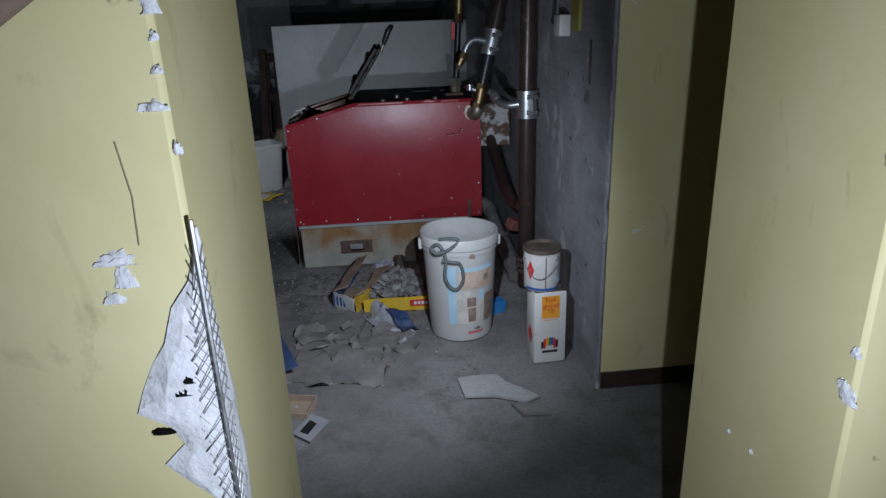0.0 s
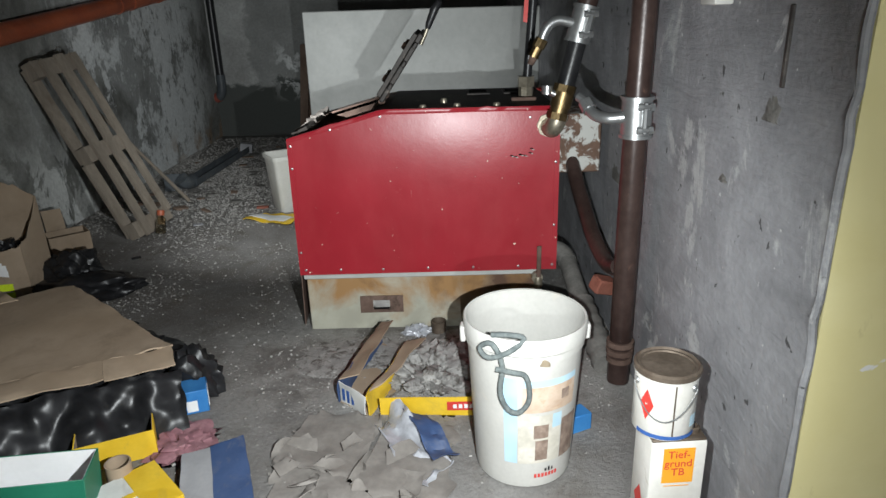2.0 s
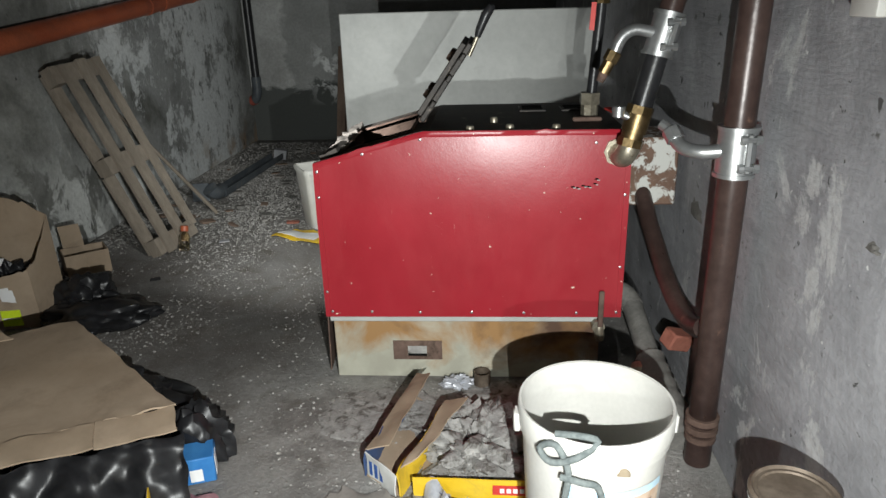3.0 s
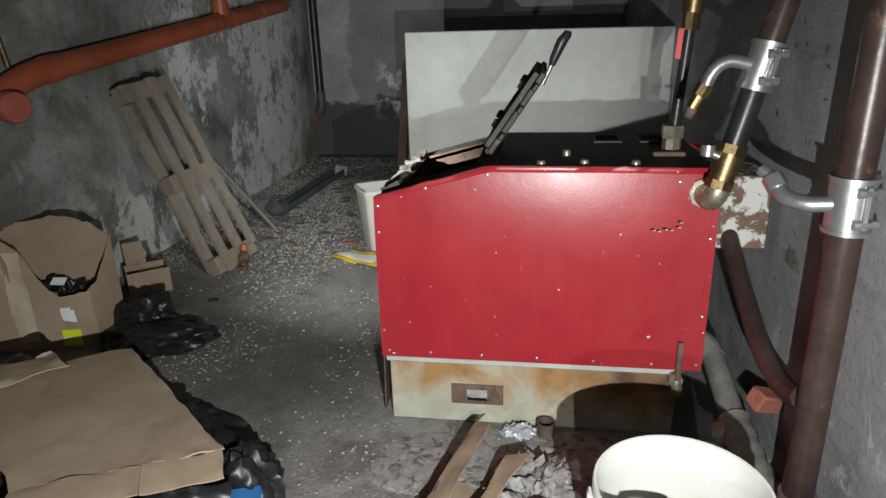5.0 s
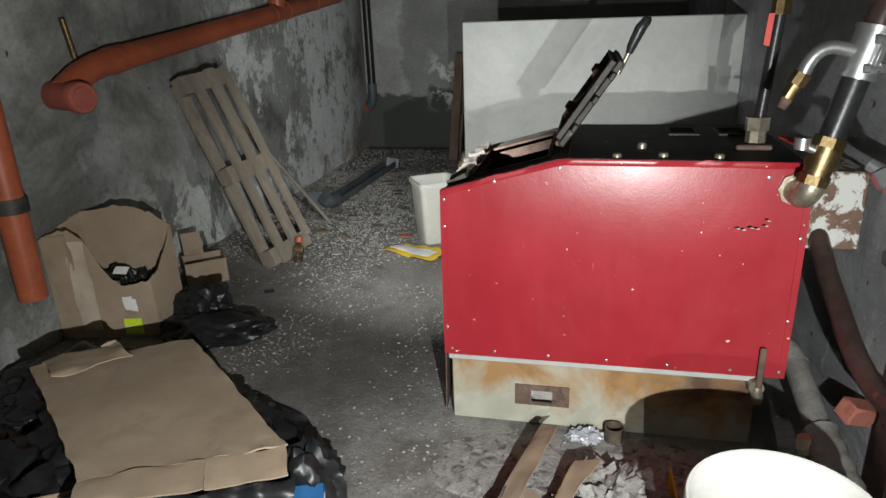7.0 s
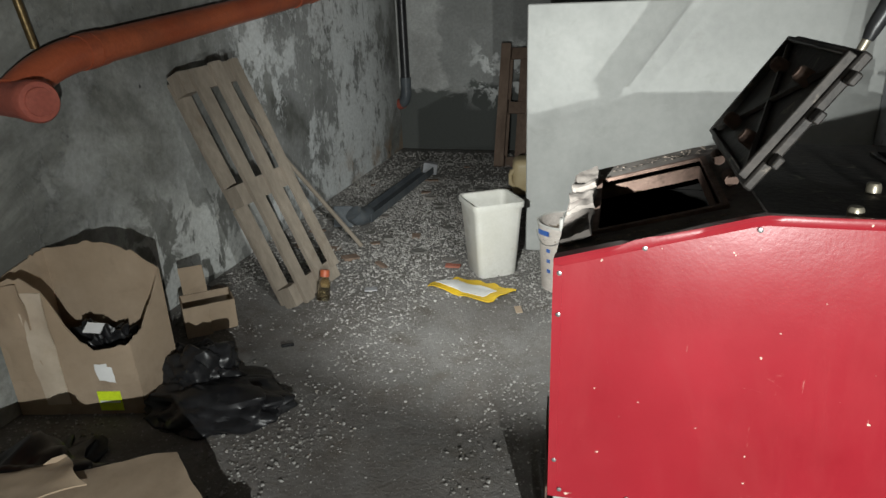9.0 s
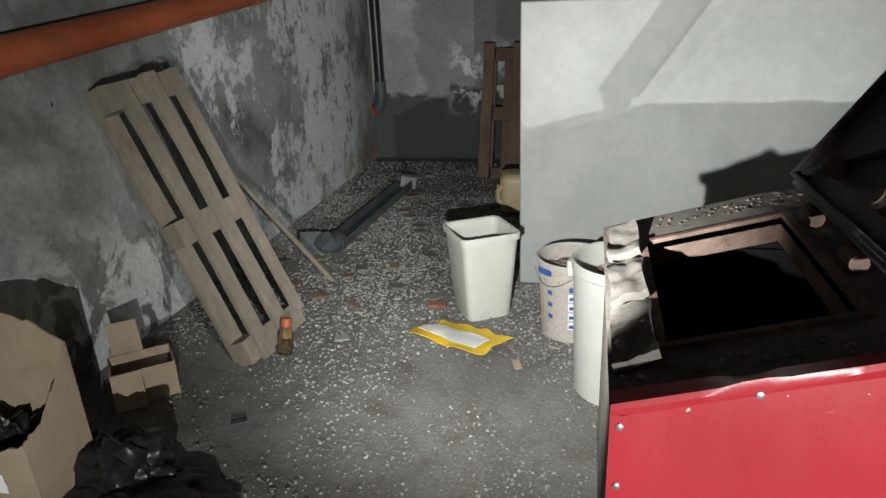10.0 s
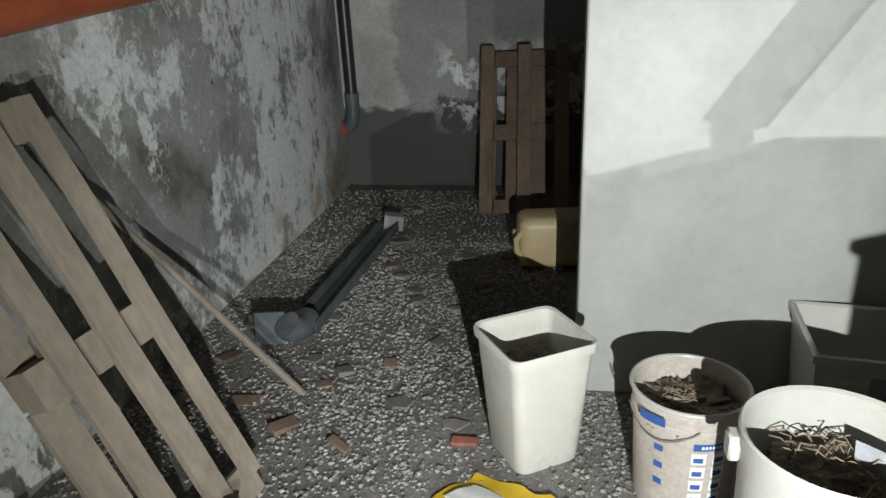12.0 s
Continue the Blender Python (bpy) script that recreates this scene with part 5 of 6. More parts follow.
# trampled card sheets, each torn piece its own
for k, q in enumerate((((0.33, 2.50, 0.006), (0.74, 2.42, 0.005), (0.80, 2.80, 0.006), (0.36, 2.88, 0.007)),
                       ((0.33, 2.86, 0.009), (0.62, 2.78, 0.010), (0.66, 3.10, 0.008), (0.40, 3.12, 0.009)),
                       ((0.58, 2.72, 0.010), (0.86, 2.68, 0.008), (0.90, 3.05, 0.006), (0.66, 3.06, 0.009)))):
    bm = sheet(shape(), *q, 0.003, 22, 22, 0.010, 6, 0.06, k * 7)
    whole("trampled_card", bm, M["card_floor"], "trampled grey-brown card sheet with torn creases", "card", "trampled card sheets", at=q[0])
rng = random.Random(12)
for k in range(11):
    p = Vector((rng.uniform(0.34, 0.72), rng.uniform(2.62, 3.05), 0.012))
    a = rng.uniform(0, 6.28)
    u, v = Vector((math.cos(a), math.sin(a), 0)), Vector((-math.sin(a), math.cos(a), 0))
    w, h = rng.uniform(0.05, 0.13), rng.uniform(0.02, 0.05)
    bm = sheet(shape(), p, p + u * w, p + u * w * 0.8 + v * h + Vector((0, 0, 0.022)), p + u * w * 0.15 + v * h + Vector((0, 0, 0.012)), 0.003, 8, 4, 0.006, 9, 0.012, k)
    whole("torn_card_flap", bm, M["card_floor"], "torn card flap curling up from the floor", "card", "torn card flaps", at=p)


def open_carton(name, m, w, d, h, t, outside, inside, label_, flaps=(), ends=None):
    """A carton without lid: four walls, bottom and bent flaps."""
    ob = thing(name, m.translation, label_, "carton")
    for n_, x0, x1, y0, y1 in (("front_wall", 0, w, 0, t), ("rear_wall", 0, w, d - t, d), ("side_wall", 0, t, t, d - t), ("side_wall", w - t, w, t, d - t)):
        bm = box(shape(), x0, x1, y0, y1, 0, h, 0.001, m)
        part(n_, bm, (ends or outside) if n_ == "side_wall" else outside, ob)
    bm = box(shape(), t, w - t, t, d - t, 0.001, t, 0, m)
    part("bottom", bm, inside, ob)
    bm = shape()
    for x0, x1, y0, y1 in ((t, w - t, t, t + 0.001), (t, w - t, d - t - 0.001, d - t), (t, t + 0.001, t + 0.001, d - t - 0.001), (w - t - 0.001, w - t, t + 0.001, d - t - 0.001)):
        box(bm, x0, x1, y0, y1, t, h - 0.001, 0, m)
    part("lining", bm, inside, ob)
    for q in flaps:
        bm = sheet(shape(), *[m @ Vector(p) for p in q], 0.003, 6, 6, 0.004, 8, 0.002)
        part("flap", bm, inside, ob)
    return ob


green = open_carton("green_carton", pose(-0.38, 2.50, 0.055, -4, 5, 14), 0.34, 0.15, 0.155, 0.004, M["green_card"], M["white_print"], "dark green open carton with a white label")
GM = pose(-0.38, 2.50, 0.055, -4, 5, 14)
bm = box(shape(), 0.13, 0.26, -0.0015, 0, 0.052, 0.078, 0.0005, GM)
logo = part("label", bm, M["white_print"], green)
for k in range(9):
    bm = box(shape(), 0.15 + 0.0115 * k, 0.158 + 0.0115 * k, -0.0022, -0.0015, 0.059, 0.070, 0, GM)
    part("logo_bar", bm, M["pink"], logo)
bm = box(shape(), 0.15, 0.24, -0.0015, 0, 0.022, 0.028, 0, GM)
part("small_print", bm, M["white_print"], green)
PM = pose(-0.125, 2.41, 0.0, 0, 0, 43.6)
pale = thing("flat_carton", PM.translation, "long pale carton with yellow bands lying on the heap", "carton")
bm = box(shape(), 0, 0.39, 0, 0.20, 0.005, 0.058, 0.003, PM)
part("body", bm, M["pale_card"], pale)
for x0, x1, y0, y1 in ((0.0, 0.39, 0.085, 0.105), (0.30, 0.392, 0.0, 0.20)):
    bm = box(shape(), x0, x1, y0 - 0.001, y1 + 0.001, 0.007, 0.0595 + 0.0006 * (x0 > 0), 0.0005, PM)
    part("yellow_band", bm, M["yellow_card"], pale)
bm = box(shape(), 0.0, 0.08, -0.0012, 0.201, 0.007, 0.0592, 0.0005, PM)
part("blue_band", bm, M["bright_blue_card"], pale)
tan = open_carton("tan_carton", pose(0.025, 2.387, 0.006, 0, 0, -26), 0.21, 0.17, 0.115, 0.004, M["card"], M["card"], "tan open carton with red lettering bars", (((0, 0, 0.115), (0.21, 0, 0.115), (0.20, -0.05, 0.165), (0.02, -0.05, 0.165)), ((0, 0.17, 0.115), (0.21, 0.17, 0.115), (0.20, 0.24, 0.10), (0.01, 0.24, 0.10))))
TN = pose(0.025, 2.387, 0.006, 0, 0, -26)
for k in range(4):
    bm = box(shape(), 0.2105, 0.2120, 0.05 + 0.026 * k, 0.068 + 0.026 * k, 0.045, 0.075 - 0.008 * (k % 2), 0, TN)
    part("logo_bar", bm, M["red_print"], tan)
open_carton("yellow_edged_carton", pose(-0.22, 2.84, 0.0, 0, 0, 24), 0.22, 0.15, 0.09, 0.004, M["yellow_card"], M["card"], "small open carton with yellow printed sides")
open_carton("yellow_edged_carton", pose(-0.70, 2.66, 0.02, 0, 0, 12), 0.26, 0.17, 0.10, 0.004, M["yellow_card"], M["card"], "yellow open carton half under the heap")
open_carton("tan_tray", pose(-0.62, 2.86, 0.03, 5, 0, 30), 0.24, 0.16, 0.09, 0.004, M["card"], M["card"], "shallow tan carton tray on the heap")
open_carton("blue_white_carton", pose(-0.52, 2.38, 0.0, 0, 0, 20), 0.30, 0.18, 0.07, 0.004, M["bright_blue_card"], M["pale_card"], "blue and white low carton under the green one")
whole("card_tube", lathe(shape(), [(0.035, 0), (0.035, 0.09), (0.031, 0.09), (0.031, 0.004), (0.01, 0.003)], (-0.06, 2.78, 0.0), 20), M["card"], "short brown card tube among the cartons", "tube", at=(-0.06, 2.78, 0))
bm = lump(shape(), (0.03, 2.98, 0.0), (0.10, 0.09, 0.03), 12, 0.6, 3, 0.5)
whole("rag", bm, M["pink"], "faded pinkish rag on the floor", "rag", at=(0.03, 2.98, 0))
BX = pose(-0.05, 3.12, 0.0, 0, 0, 20)
blue = thing("blue_carton", BX.translation, "small bright blue carton by the black sack", "carton")
bm = box(shape(), 0, 0.12, 0, 0.09, 0, 0.085, 0.003, BX)
part("body", bm, M["bright_blue_card"], blue)
bm = box(shape(), 0.05, 0.085, -0.0012, 0, 0.01, 0.05, 0, BX)
part("white_print", bm, M["white_print"], blue)
bm = box(shape(), 0.1195, 0.1215, 0.02, 0.06, 0.01, 0.075, 0, BX)
part("white_print", bm, M["white_print"], blue)
flap = thing("flattened_carton", (0.10, 2.86, 0), "flattened carton panel, grey and dark blue", "carton")
bm = sheet(shape(), (0.085, 2.86, 0.05), (0.165, 2.885, 0.055), (0.30, 2.50, 0.04), (0.215, 2.475, 0.035), 0.004, 8, 12, 0.008, 5, 0.004)
part("grey_half", bm, M["grey_card"], flap)
bm = sheet(shape(), (0.165, 2.885, 0.056), (0.255, 2.915, 0.075), (0.395, 2.55, 0.05), (0.30, 2.50, 0.041), 0.004, 8, 12, 0.010, 5, 0.004)
part("blue_half", bm, M["blue_card"], flap)
open_carton("tan_carton", pose(0.30, 2.28, 0.0, 0, 0, -12), 0.16, 0.12, 0.03, 0.003, M["card"], M["card"], "crushed shallow tan carton on the floor")

# ---- card sheet on black sack, cartons along the left wall ----
bm = sheet(shape(), (-1.08, 3.44, 0.235), (-0.522, 2.985, 0.225), (-0.045, 3.203, 0.228), (-0.627, 3.693, 0.25), 0.006, 30, 26, 0.010, 1.6, 0.010, 2)
whole("card_sheet", bm, M["card"], "big brown cardboard sheet lying over black sacks", "cardboard", at=(-0.56, 3.33, 0.22))
for p, q, drop, sd in (((-0.522, 2.985, 0.222), (-0.235, 3.116, 0.224), (0.045, -0.095, -0.010), 1), ((-0.234, 3.117, 0.224), (-0.045, 3.203, 0.226), (0.042, -0.090, -0.016), 5)):
    p, q, drop = Vector(p), Vector(q), Vector(drop)
    bm = sheet(shape(), p + drop, q + drop, q, p, 0.005, 16, 6, 0.006, 4, 0.008, sd)
    whole("card_flap", bm, M["card"], "creased flap along the edge of the cardboard", "cardboard", "creased card flaps", at=p)
bm = sheet(shape(), (-1.06, 3.47, 0.262), (-0.93, 3.37, 0.262), (-0.74, 3.53, 0.268), (-0.86, 3.60, 0.272), 0.004, 14, 8, 0.012, 7, 0.02, 9)
whole("card_scrap", bm, M["card"], "torn strip of brown card on the sheet", "cardboard", at=(-0.9, 3.5, 0.26))
bm = lump(shape(), (-0.56, 3.32, 0.0), (0.46, 0.36, 0.205), 21, 0.15, 2.4, 0.25, 5)
whole("black_sack", bm, M["black_bag"], "filled black bin liner under the cardboard", "sack", "black sacks", at=(-0.56, 3.32, 0))
bm = sheet(shape(), (-0.52, 2.90, 0.185), (-0.01, 3.14, 0.175), (0.05, 3.02, 0.015), (-0.44, 2.77, 0.015), 0.004, 60, 30, 0.055, 5.5, 0.02, 8)
whole("black_film", bm, M["black_bag"], "black plastic film hanging from under the cardboard", "film", at=(-0.25, 3.0, 0))
bm = lump(shape(), (-0.04, 3.30, 0.0), (0.10, 0.10, 0.15), 23, 0.25, 1.6, 0.3, 4)
whole("black_sack", bm, M["black_bag"], "knotted end of a black bin liner", "sack", "black sacks", at=(-0.04, 3.3, 0))
bm = lump(shape(), (-1.18, 3.62, 0.0), (0.26, 0.30, 0.12), 25, 0.25, 1.5, 0.45, 5)
whole("black_sack", bm, M["black_bag"], "slumped black bin liner beside the carton", "sack", "black sacks", at=(-1.18, 3.62, 0))
bm = lump(shape(), (-1.05, 2.98, 0.0), (0.33, 0.36, 0.16), 27, 0.25, 1.5, 0.45, 5)
whole("black_sack", bm, M["black_bag"], "slumped black bin liner beside the cardboard", "sack", "black sacks", at=(-1.05, 2.98, 0))
bm = lump(shape(), (-0.90, 4.22, 0.0), (0.29, 0.17, 0.10), 29, 0.22, 1.3, 0.30, 5)
sack2 = whole("black_sack", bm, M["black_bag"], "empty black bin liner crumpled on the floor", "sack", "black sacks", at=(-0.9, 4.22, 0))
bm = lump(shape(), (-1.02, 4.32, 0.02), (0.17, 0.13, 0.15), 33, 0.28, 1.5, 0.32, 5)
part("gathered_top", bm, M["black_bag"], sack2)

carton = thing("carton", (-1.39, 4.23, 0), "torn open brown carton with a neon sticker", "carton")


def torn_wall(name, a, b, tops, lean_, seed, text=""):
    """A card wall from a to b whose torn top follows the given heights."""
    a, b, lean_ = Vector(a), Vector(b), Vector(lean_)
    n = 24
    side = (b - a).cross((0, 0, 1)).normalized() * 0.0025
    bm = shape()
    last = None
    for k in range(n + 1):
        t = k / n
        s = t * (len(tops) - 1)
        i0 = min(int(s), len(tops) - 2)
        h = tops[i0] + (tops[i0 + 1] - tops[i0]) * (s - i0) + 0.012 * noise.noise(Vector((k * 0.9, seed, 0)))
        foot = a + (b - a) * t
        cols = []
        for f in (0.0, 0.35, 0.7, 1.0):
            p = foot + lean_ * f + Vector((0, 0, h * f)) + side * 2.5 * noise.noise(Vector((t * 3, f * 3, seed)))
            cols.append((bm.verts.new(p + side), bm.verts.new(p - side)))
        if last:
            for u in range(3):
                bm.faces.new((last[u][0], cols[u][0], cols[u + 1][0], last[u + 1][0]))
                bm.faces.new((last[u][1], last[u + 1][1], cols[u + 1][1], cols[u][1]))
            bm.faces.new((last[3][0], cols[3][0], cols[3][1], last[3][1]))
        last = cols
    return part(name, bm, M["card"], carton, text)


CA, CB, CC_, CD = Vector((-1.53, 4.05, 0)), Vector((-1.10, 4.14, 0)), Vector((-1.10, 4.335, 0)), Vector((-1.53, 4.30, 0))
torn_wall("front_wall", CA, CB, (0.47, 0.50, 0.51, 0.46, 0.31, 0.25, 0.26, 0.28), (0.0, -0.012, 0), 2.0)
torn_wall("side_wall", CB, CC_, (0.28, 0.30, 0.37, 0.46), (0, -0.012, 0), 1.0)
torn_wall("rear_wall", CC_, CD, (0.46, 0.52, 0.545, 0.55, 0.53, 0.52), (0, -0.008, 0), 3.0)
torn_wall("side_wall", CD, CA, (0.52, 0.50, 0.47), (0, 0, 0), 4.0)
FU = (CB - CA).normalized()
FN = Vector((FU.y, -FU.x, 0))


def on_front(u0, u1, z0, z1, out):
    """Four corners on the carton's front, u along it from the wall."""
    return [CA + FU * u + FN * (out + 0.024 * z) + Vector((0, 0, z)) for u, z in ((u0, z0), (u1, z0), (u1, z1), (u0, z1))]


bm = sheet(shape(), *on_front(0.02, 0.13, 0.14, 0.49, 0.010), 0.004, 8, 10, 0.016, 6, 0.018, 4)
part("flap", bm, M["card"], carton, "torn hanging flap")
bm = sheet(shape(), *on_front(0.10, 0.185, 0.05, 0.46, 0.008), 0.004, 8, 10, 0.010, 5, 0.010, 9)
part("flap", bm, M["card_pale"], carton, "pale scuffed corner strip")
bm = shape()
bm.faces.new([bm.verts.new(p + Vector((0, 0, 0.004))) for p in (CA, CB, CC_, CD)])
part("bottom", bm, M["card"], carton)
bm = sheet(shape(), *on_front(0.285, 0.365, 0.02, 0.095, 0.007), 0.001, 4, 3)
sticker = part("neon_sticker", bm, M["neon"], carton, "neon yellow sticker")
bm = sheet(shape(), *on_front(0.290, 0.360, 0.052, 0.060, 0.009), 0.001, 2, 1)
part("print_bar", bm, M["pale_card"], sticker)
bm = sheet(shape(), *on_front(0.30, 0.37, 0.135, 0.205, 0.008), 0.001, 4, 3, 0, 6, 0.014, 3)
part("paper_label", bm, M["white_print"], carton, "torn white paper label")
bm = lump(shape(), (-1.27, 4.215, 0.13), (0.135, 0.075, 0.15), 35, 0.25, 1.8, 0.45, 5, -0.12)
bag_in = whole("black_sack", bm, M["black_bag"], "black bin liner stuffed into the carton", "sack", "black sacks", at=(-1.27, 4.215, 0.01))
bm = sheet(shape(), (-1.30, 4.15, 0.285), (-1.24, 4.16, 0.282), (-1.24, 4.19, 0.305), (-1.30, 4.18, 0.308), 0.002, 3, 3)
part("white_tag", bm, M["white_print"], bag_in)
small = open_carton("small_carton", pose(-1.30, 4.66, 0.0, 0, 0, 40), 0.21, 0.15, 0.13, 0.004, M["card"], M["card"], "small brown carton with an upright flap", (((0.02, 0.15, 0.13), (0.12, 0.15, 0.13), (0.115, 0.16, 0.25), (0.015, 0.16, 0.25)), ((0.0, -0.005, 0.13), (0.10, -0.005, 0.13), (0.10, -0.06, 0.02), (0.0, -0.06, 0.02))))
for k, (x, y, rz, rx) in enumerate(((-1.36, 5.02, 20, 75), (-1.365, 4.88, -30, 60))):
    prof = [(0.028, 0.0), (0.042, 0.0), (0.042, 0.045), (0.028, 0.045)]
    bm = shape()
    mm = pose(x, y, 0.043, rx, 0, rz)
    rings = [[bm.verts.new(mm @ Vector((r * math.cos(a), r * math.sin(a), z))) for a in (2 * math.pi * j / 24 for j in range(24))] for r, z in prof]
    for i in range(4):
        for j in range(24):
            bm.faces.new((rings[i][j], rings[i][(j + 1) % 24], rings[(i + 1) % 4][(j + 1) % 24], rings[(i + 1) % 4][j]))
    whole("tape_roll", bm, M["tin_metal"], "dusty brown tape roll by the wall", "tape", "tape rolls", at=(x, y, 0))

# ---- pallets ----


def pallet(name, label_, m, length, width, deck, skids, material, thick=0.018, gap=0.075, extra=()):
    """Boards in two layers with blocks between; x across, y along, z through."""
    ob = thing(name, m.translation, label_, "pallet")

    def board(nm, x0, x1, y0, y1, z0, z1):
        bm = box(shape(), x0, x1, y0, y1, z0, z1, 0.0025, m)
        for v in bm.verts:
            v.co += 0.002 * noise.noise_vector(v.co * 5)
        part(nm, bm, material, ob, smooth=25)

    for x0, x1 in deck:
        board("deck_board", x0, x1, 0.0, length, thick * 2 + gap, thick * 3 + gap)
    for y in (0.0, (length - 0.10) / 2, length - 0.10):
        board("cross_board", 0.0, width, y, y + 0.10, thick + gap, thick * 2 + gap)
        for x0, x1 in (skids[0], skids[-1]):
            board("block", x0, x1, y, y + 0.10, thick, thick + gap)
    for x0, x1 in skids:
        board("skid", x0, x1, 0.0, length, 0.0, thick)
    return ob


def frame_at(origin, along, across):
    """A pose whose y runs along and x across, z away from both."""
    y = Vector(along).normalized()
    x = Vector(across)
    x = (x - y * x.dot(y)).normalized()
    z = x.cross(y)
    m = Matrix((x, y, z)).transposed().to_4x4()
    m.translation = origin
    return m


PO, PU, PC_ = Vector((-0.926, 5.03, 0.03)), Vector((-0.44, 0.03, 1.03)).normalized(), Vector((0.25, 0.968, 0))
pm = frame_at(PO, PU, PC_)
pale_pallet = thing("pallet", PO, "weathered wooden pallet leaning on the damp wall", "pallet")


def plank(nm, x0, x1, y0, y1, z0, z1, m=pm):
    bm = shape()
    for k in range(9):
        t = y0 + (y1 - y0) * k / 8
        wob = 0.0035 * noise.noise(Vector((x0 * 30, t * 4, z0 * 20)))
        row = [bm.verts.new(m @ Vector((x + wob, t, z + wob))) for x, z in ((x0, z0), (x1, z0), (x1, z1), (x0, z1))]
        if k:
            for q in range(4):
                bm.faces.new((last[q], last[(q + 1) % 4], row[(q + 1) % 4], row[q]))
        else:
            bm.faces.new(row[::-1])
        last = row
    bm.faces.new(last)
    part(nm, bm, M["wood"], pale_pallet, smooth=25)


plank("skid", 0.0, 0.060, -0.01, 1.11, -0.02, 0.0)
plank("skid", 0.125, 0.188, 0.0, 1.12, -0.02, 0.0)
plank("skid", 0.245, 0.295, 0.06, 1.115, -0.02, 0.0)
plank("deck_board", -0.05, 0.030, 0.02, 0.50, -0.112, -0.094)
plank("deck_board", -0.05, 0.030, 0.51, 1.09, -0.112, -0.094)
for y in (0.0, 0.50, 1.02):
    plank("cross_board", -0.05, 0.290, y, y + 0.095, -0.039, -0.021)
    plank("block", -0.05, 0.025, y, y + 0.095, -0.093, -0.040)
pm = frame_at(Vector((-0.02, 7.74, 0.03)), (-0.01, 0.50, 0.95), (-1, 0, 0))
pallet("pallet", "old dark brown pallet propped against the far wall", pm, 1.04, 0.53, ((0.0, 0.09), (0.14, 0.23), (0.29, 0.38), (0.44, 0.53)), ((0.0, 0.08), (0.225, 0.305), (0.45, 0.53)), M["wood_dark"])
bm = tube(shape(), [(-0.956, 5.805, 0.012), (-1.22, 5.735, 0.39), (-1.51, 5.66, 0.80)], [0.013, 0.012, 0.011], 8)
whole("stick", bm, M["wood"], "thin wooden pole leaning behind the pallet", "stick", at=(-0.956, 5.805, 0))

# ---- far end ----


def channel(name, a, b, w, h, t, material, parent):
    """A gutter: floor and two sides from a to b."""
    a, b = Vector(a), Vector(b)
    side = (b - a).cross((0, 0, 1)).normalized()
    up = Vector((0, 0, 1))
    bm = shape()
    ring = [side * w / 2 + up * h, side * w / 2, -side * w / 2, -side * w / 2 + up * h, side * -(w / 2 - t) + up * h, side * -(w / 2 - t) + up * t, side * (w / 2 - t) + up * t, side * (w / 2 - t) + up * h]
    ra, rb = [bm.verts.new(a + p) for p in ring], [bm.verts.new(b + p) for p in ring]
    for k in range(8):
        bm.faces.new((ra[k], ra[(k + 1) % 8], rb[(k + 1) % 8], rb[k]))
    bm.faces.new(ra[::-1])
    bm.faces.new(rb)
    return part(name, bm, material, parent, smooth=0)


gut = thing("gutter", (-1.07, 6.8, 0), "broken grey plastic gutter lying in the gravel", "gutter")
channel("channel", (-1.09, 6.20, 0.02), (-1.02, 7.42, 0.03), 0.11, 0.05, 0.004, M["blue_plastic"], gut)
bm = tube(shape(), arc((-1.09, 6.26, 0.05), (-1.10, 6.14, 0.05), (-1.12, 6.12, 0.10), 5), 0.055, 16)
part("elbow", bm, M["blue_plastic"], gut, "blue-grey elbow end")
bm = box(shape(), -0.06, 0.06, -0.01, 0.01, 0, 0.13, 0.003, pose(-1.20, 6.14, 0.0, -12, 0, 10))
part("end_plate", bm, M["blue_plastic"], gut)
bm = box(shape(), -0.055, 0.055, -0.04, 0.04, 0, 0.085, 0.004, pose(-1.01, 7.46, 0.02, 0, 10, 12))
part("end_box", bm, M["grey_card"], gut)

BN = pose(-0.18, 5.60, 0, 0, 0, 31)
bin_ = thing("waste_bin", (-0.18, 5.60, 0), "grubby cream square plastic waste bin", "bin")
bm = shape()


def square_ring(half, z, r=0.03):
    pts = []
    for cx, cy, a0 in ((1, 1, 0), (-1, 1, 90), (-1, -1, 180), (1, -1, 270)):
        for k in range(5):
            a = radians(a0 + 22.5 * k)
            pts.append(bm.verts.new(BN @ Vector((cx * (half - r) + r * math.cos(a), cy * (half - r) + r * math.sin(a), z))))
    return pts


rings = [square_ring(*p) for p in ((0.095, 0.0), (0.098, 0.006), (0.122, 0.35), (0.130, 0.352), (0.131, 0.376), (0.128, 0.380), (0.120, 0.376), (0.094, 0.02))]
for a, b in zip(rings, rings[1:]):
    for k in range(20):
        bm.faces.new((a[k], a[(k + 1) % 20], b[(k + 1) % 20], b[k]))
bm.faces.new(rings[0][::-1])
bm.faces.new(rings[-1])
part("body", bm, M["cream_plastic"], bin_)
bm = lump(shape(), (-0.18, 5.60, 0.275), (0.084, 0.084, 0.045), 41, 0.25, 3, 0.2, 4, -0.2)
part("litter", bm, M["soil"], bin_, "brown litter inside")

PC = (0.205, 5.46, 0.0)
pot = thing("plaster_pail", PC, "dust-caked plaster pail with blue label full of soil", "bucket")
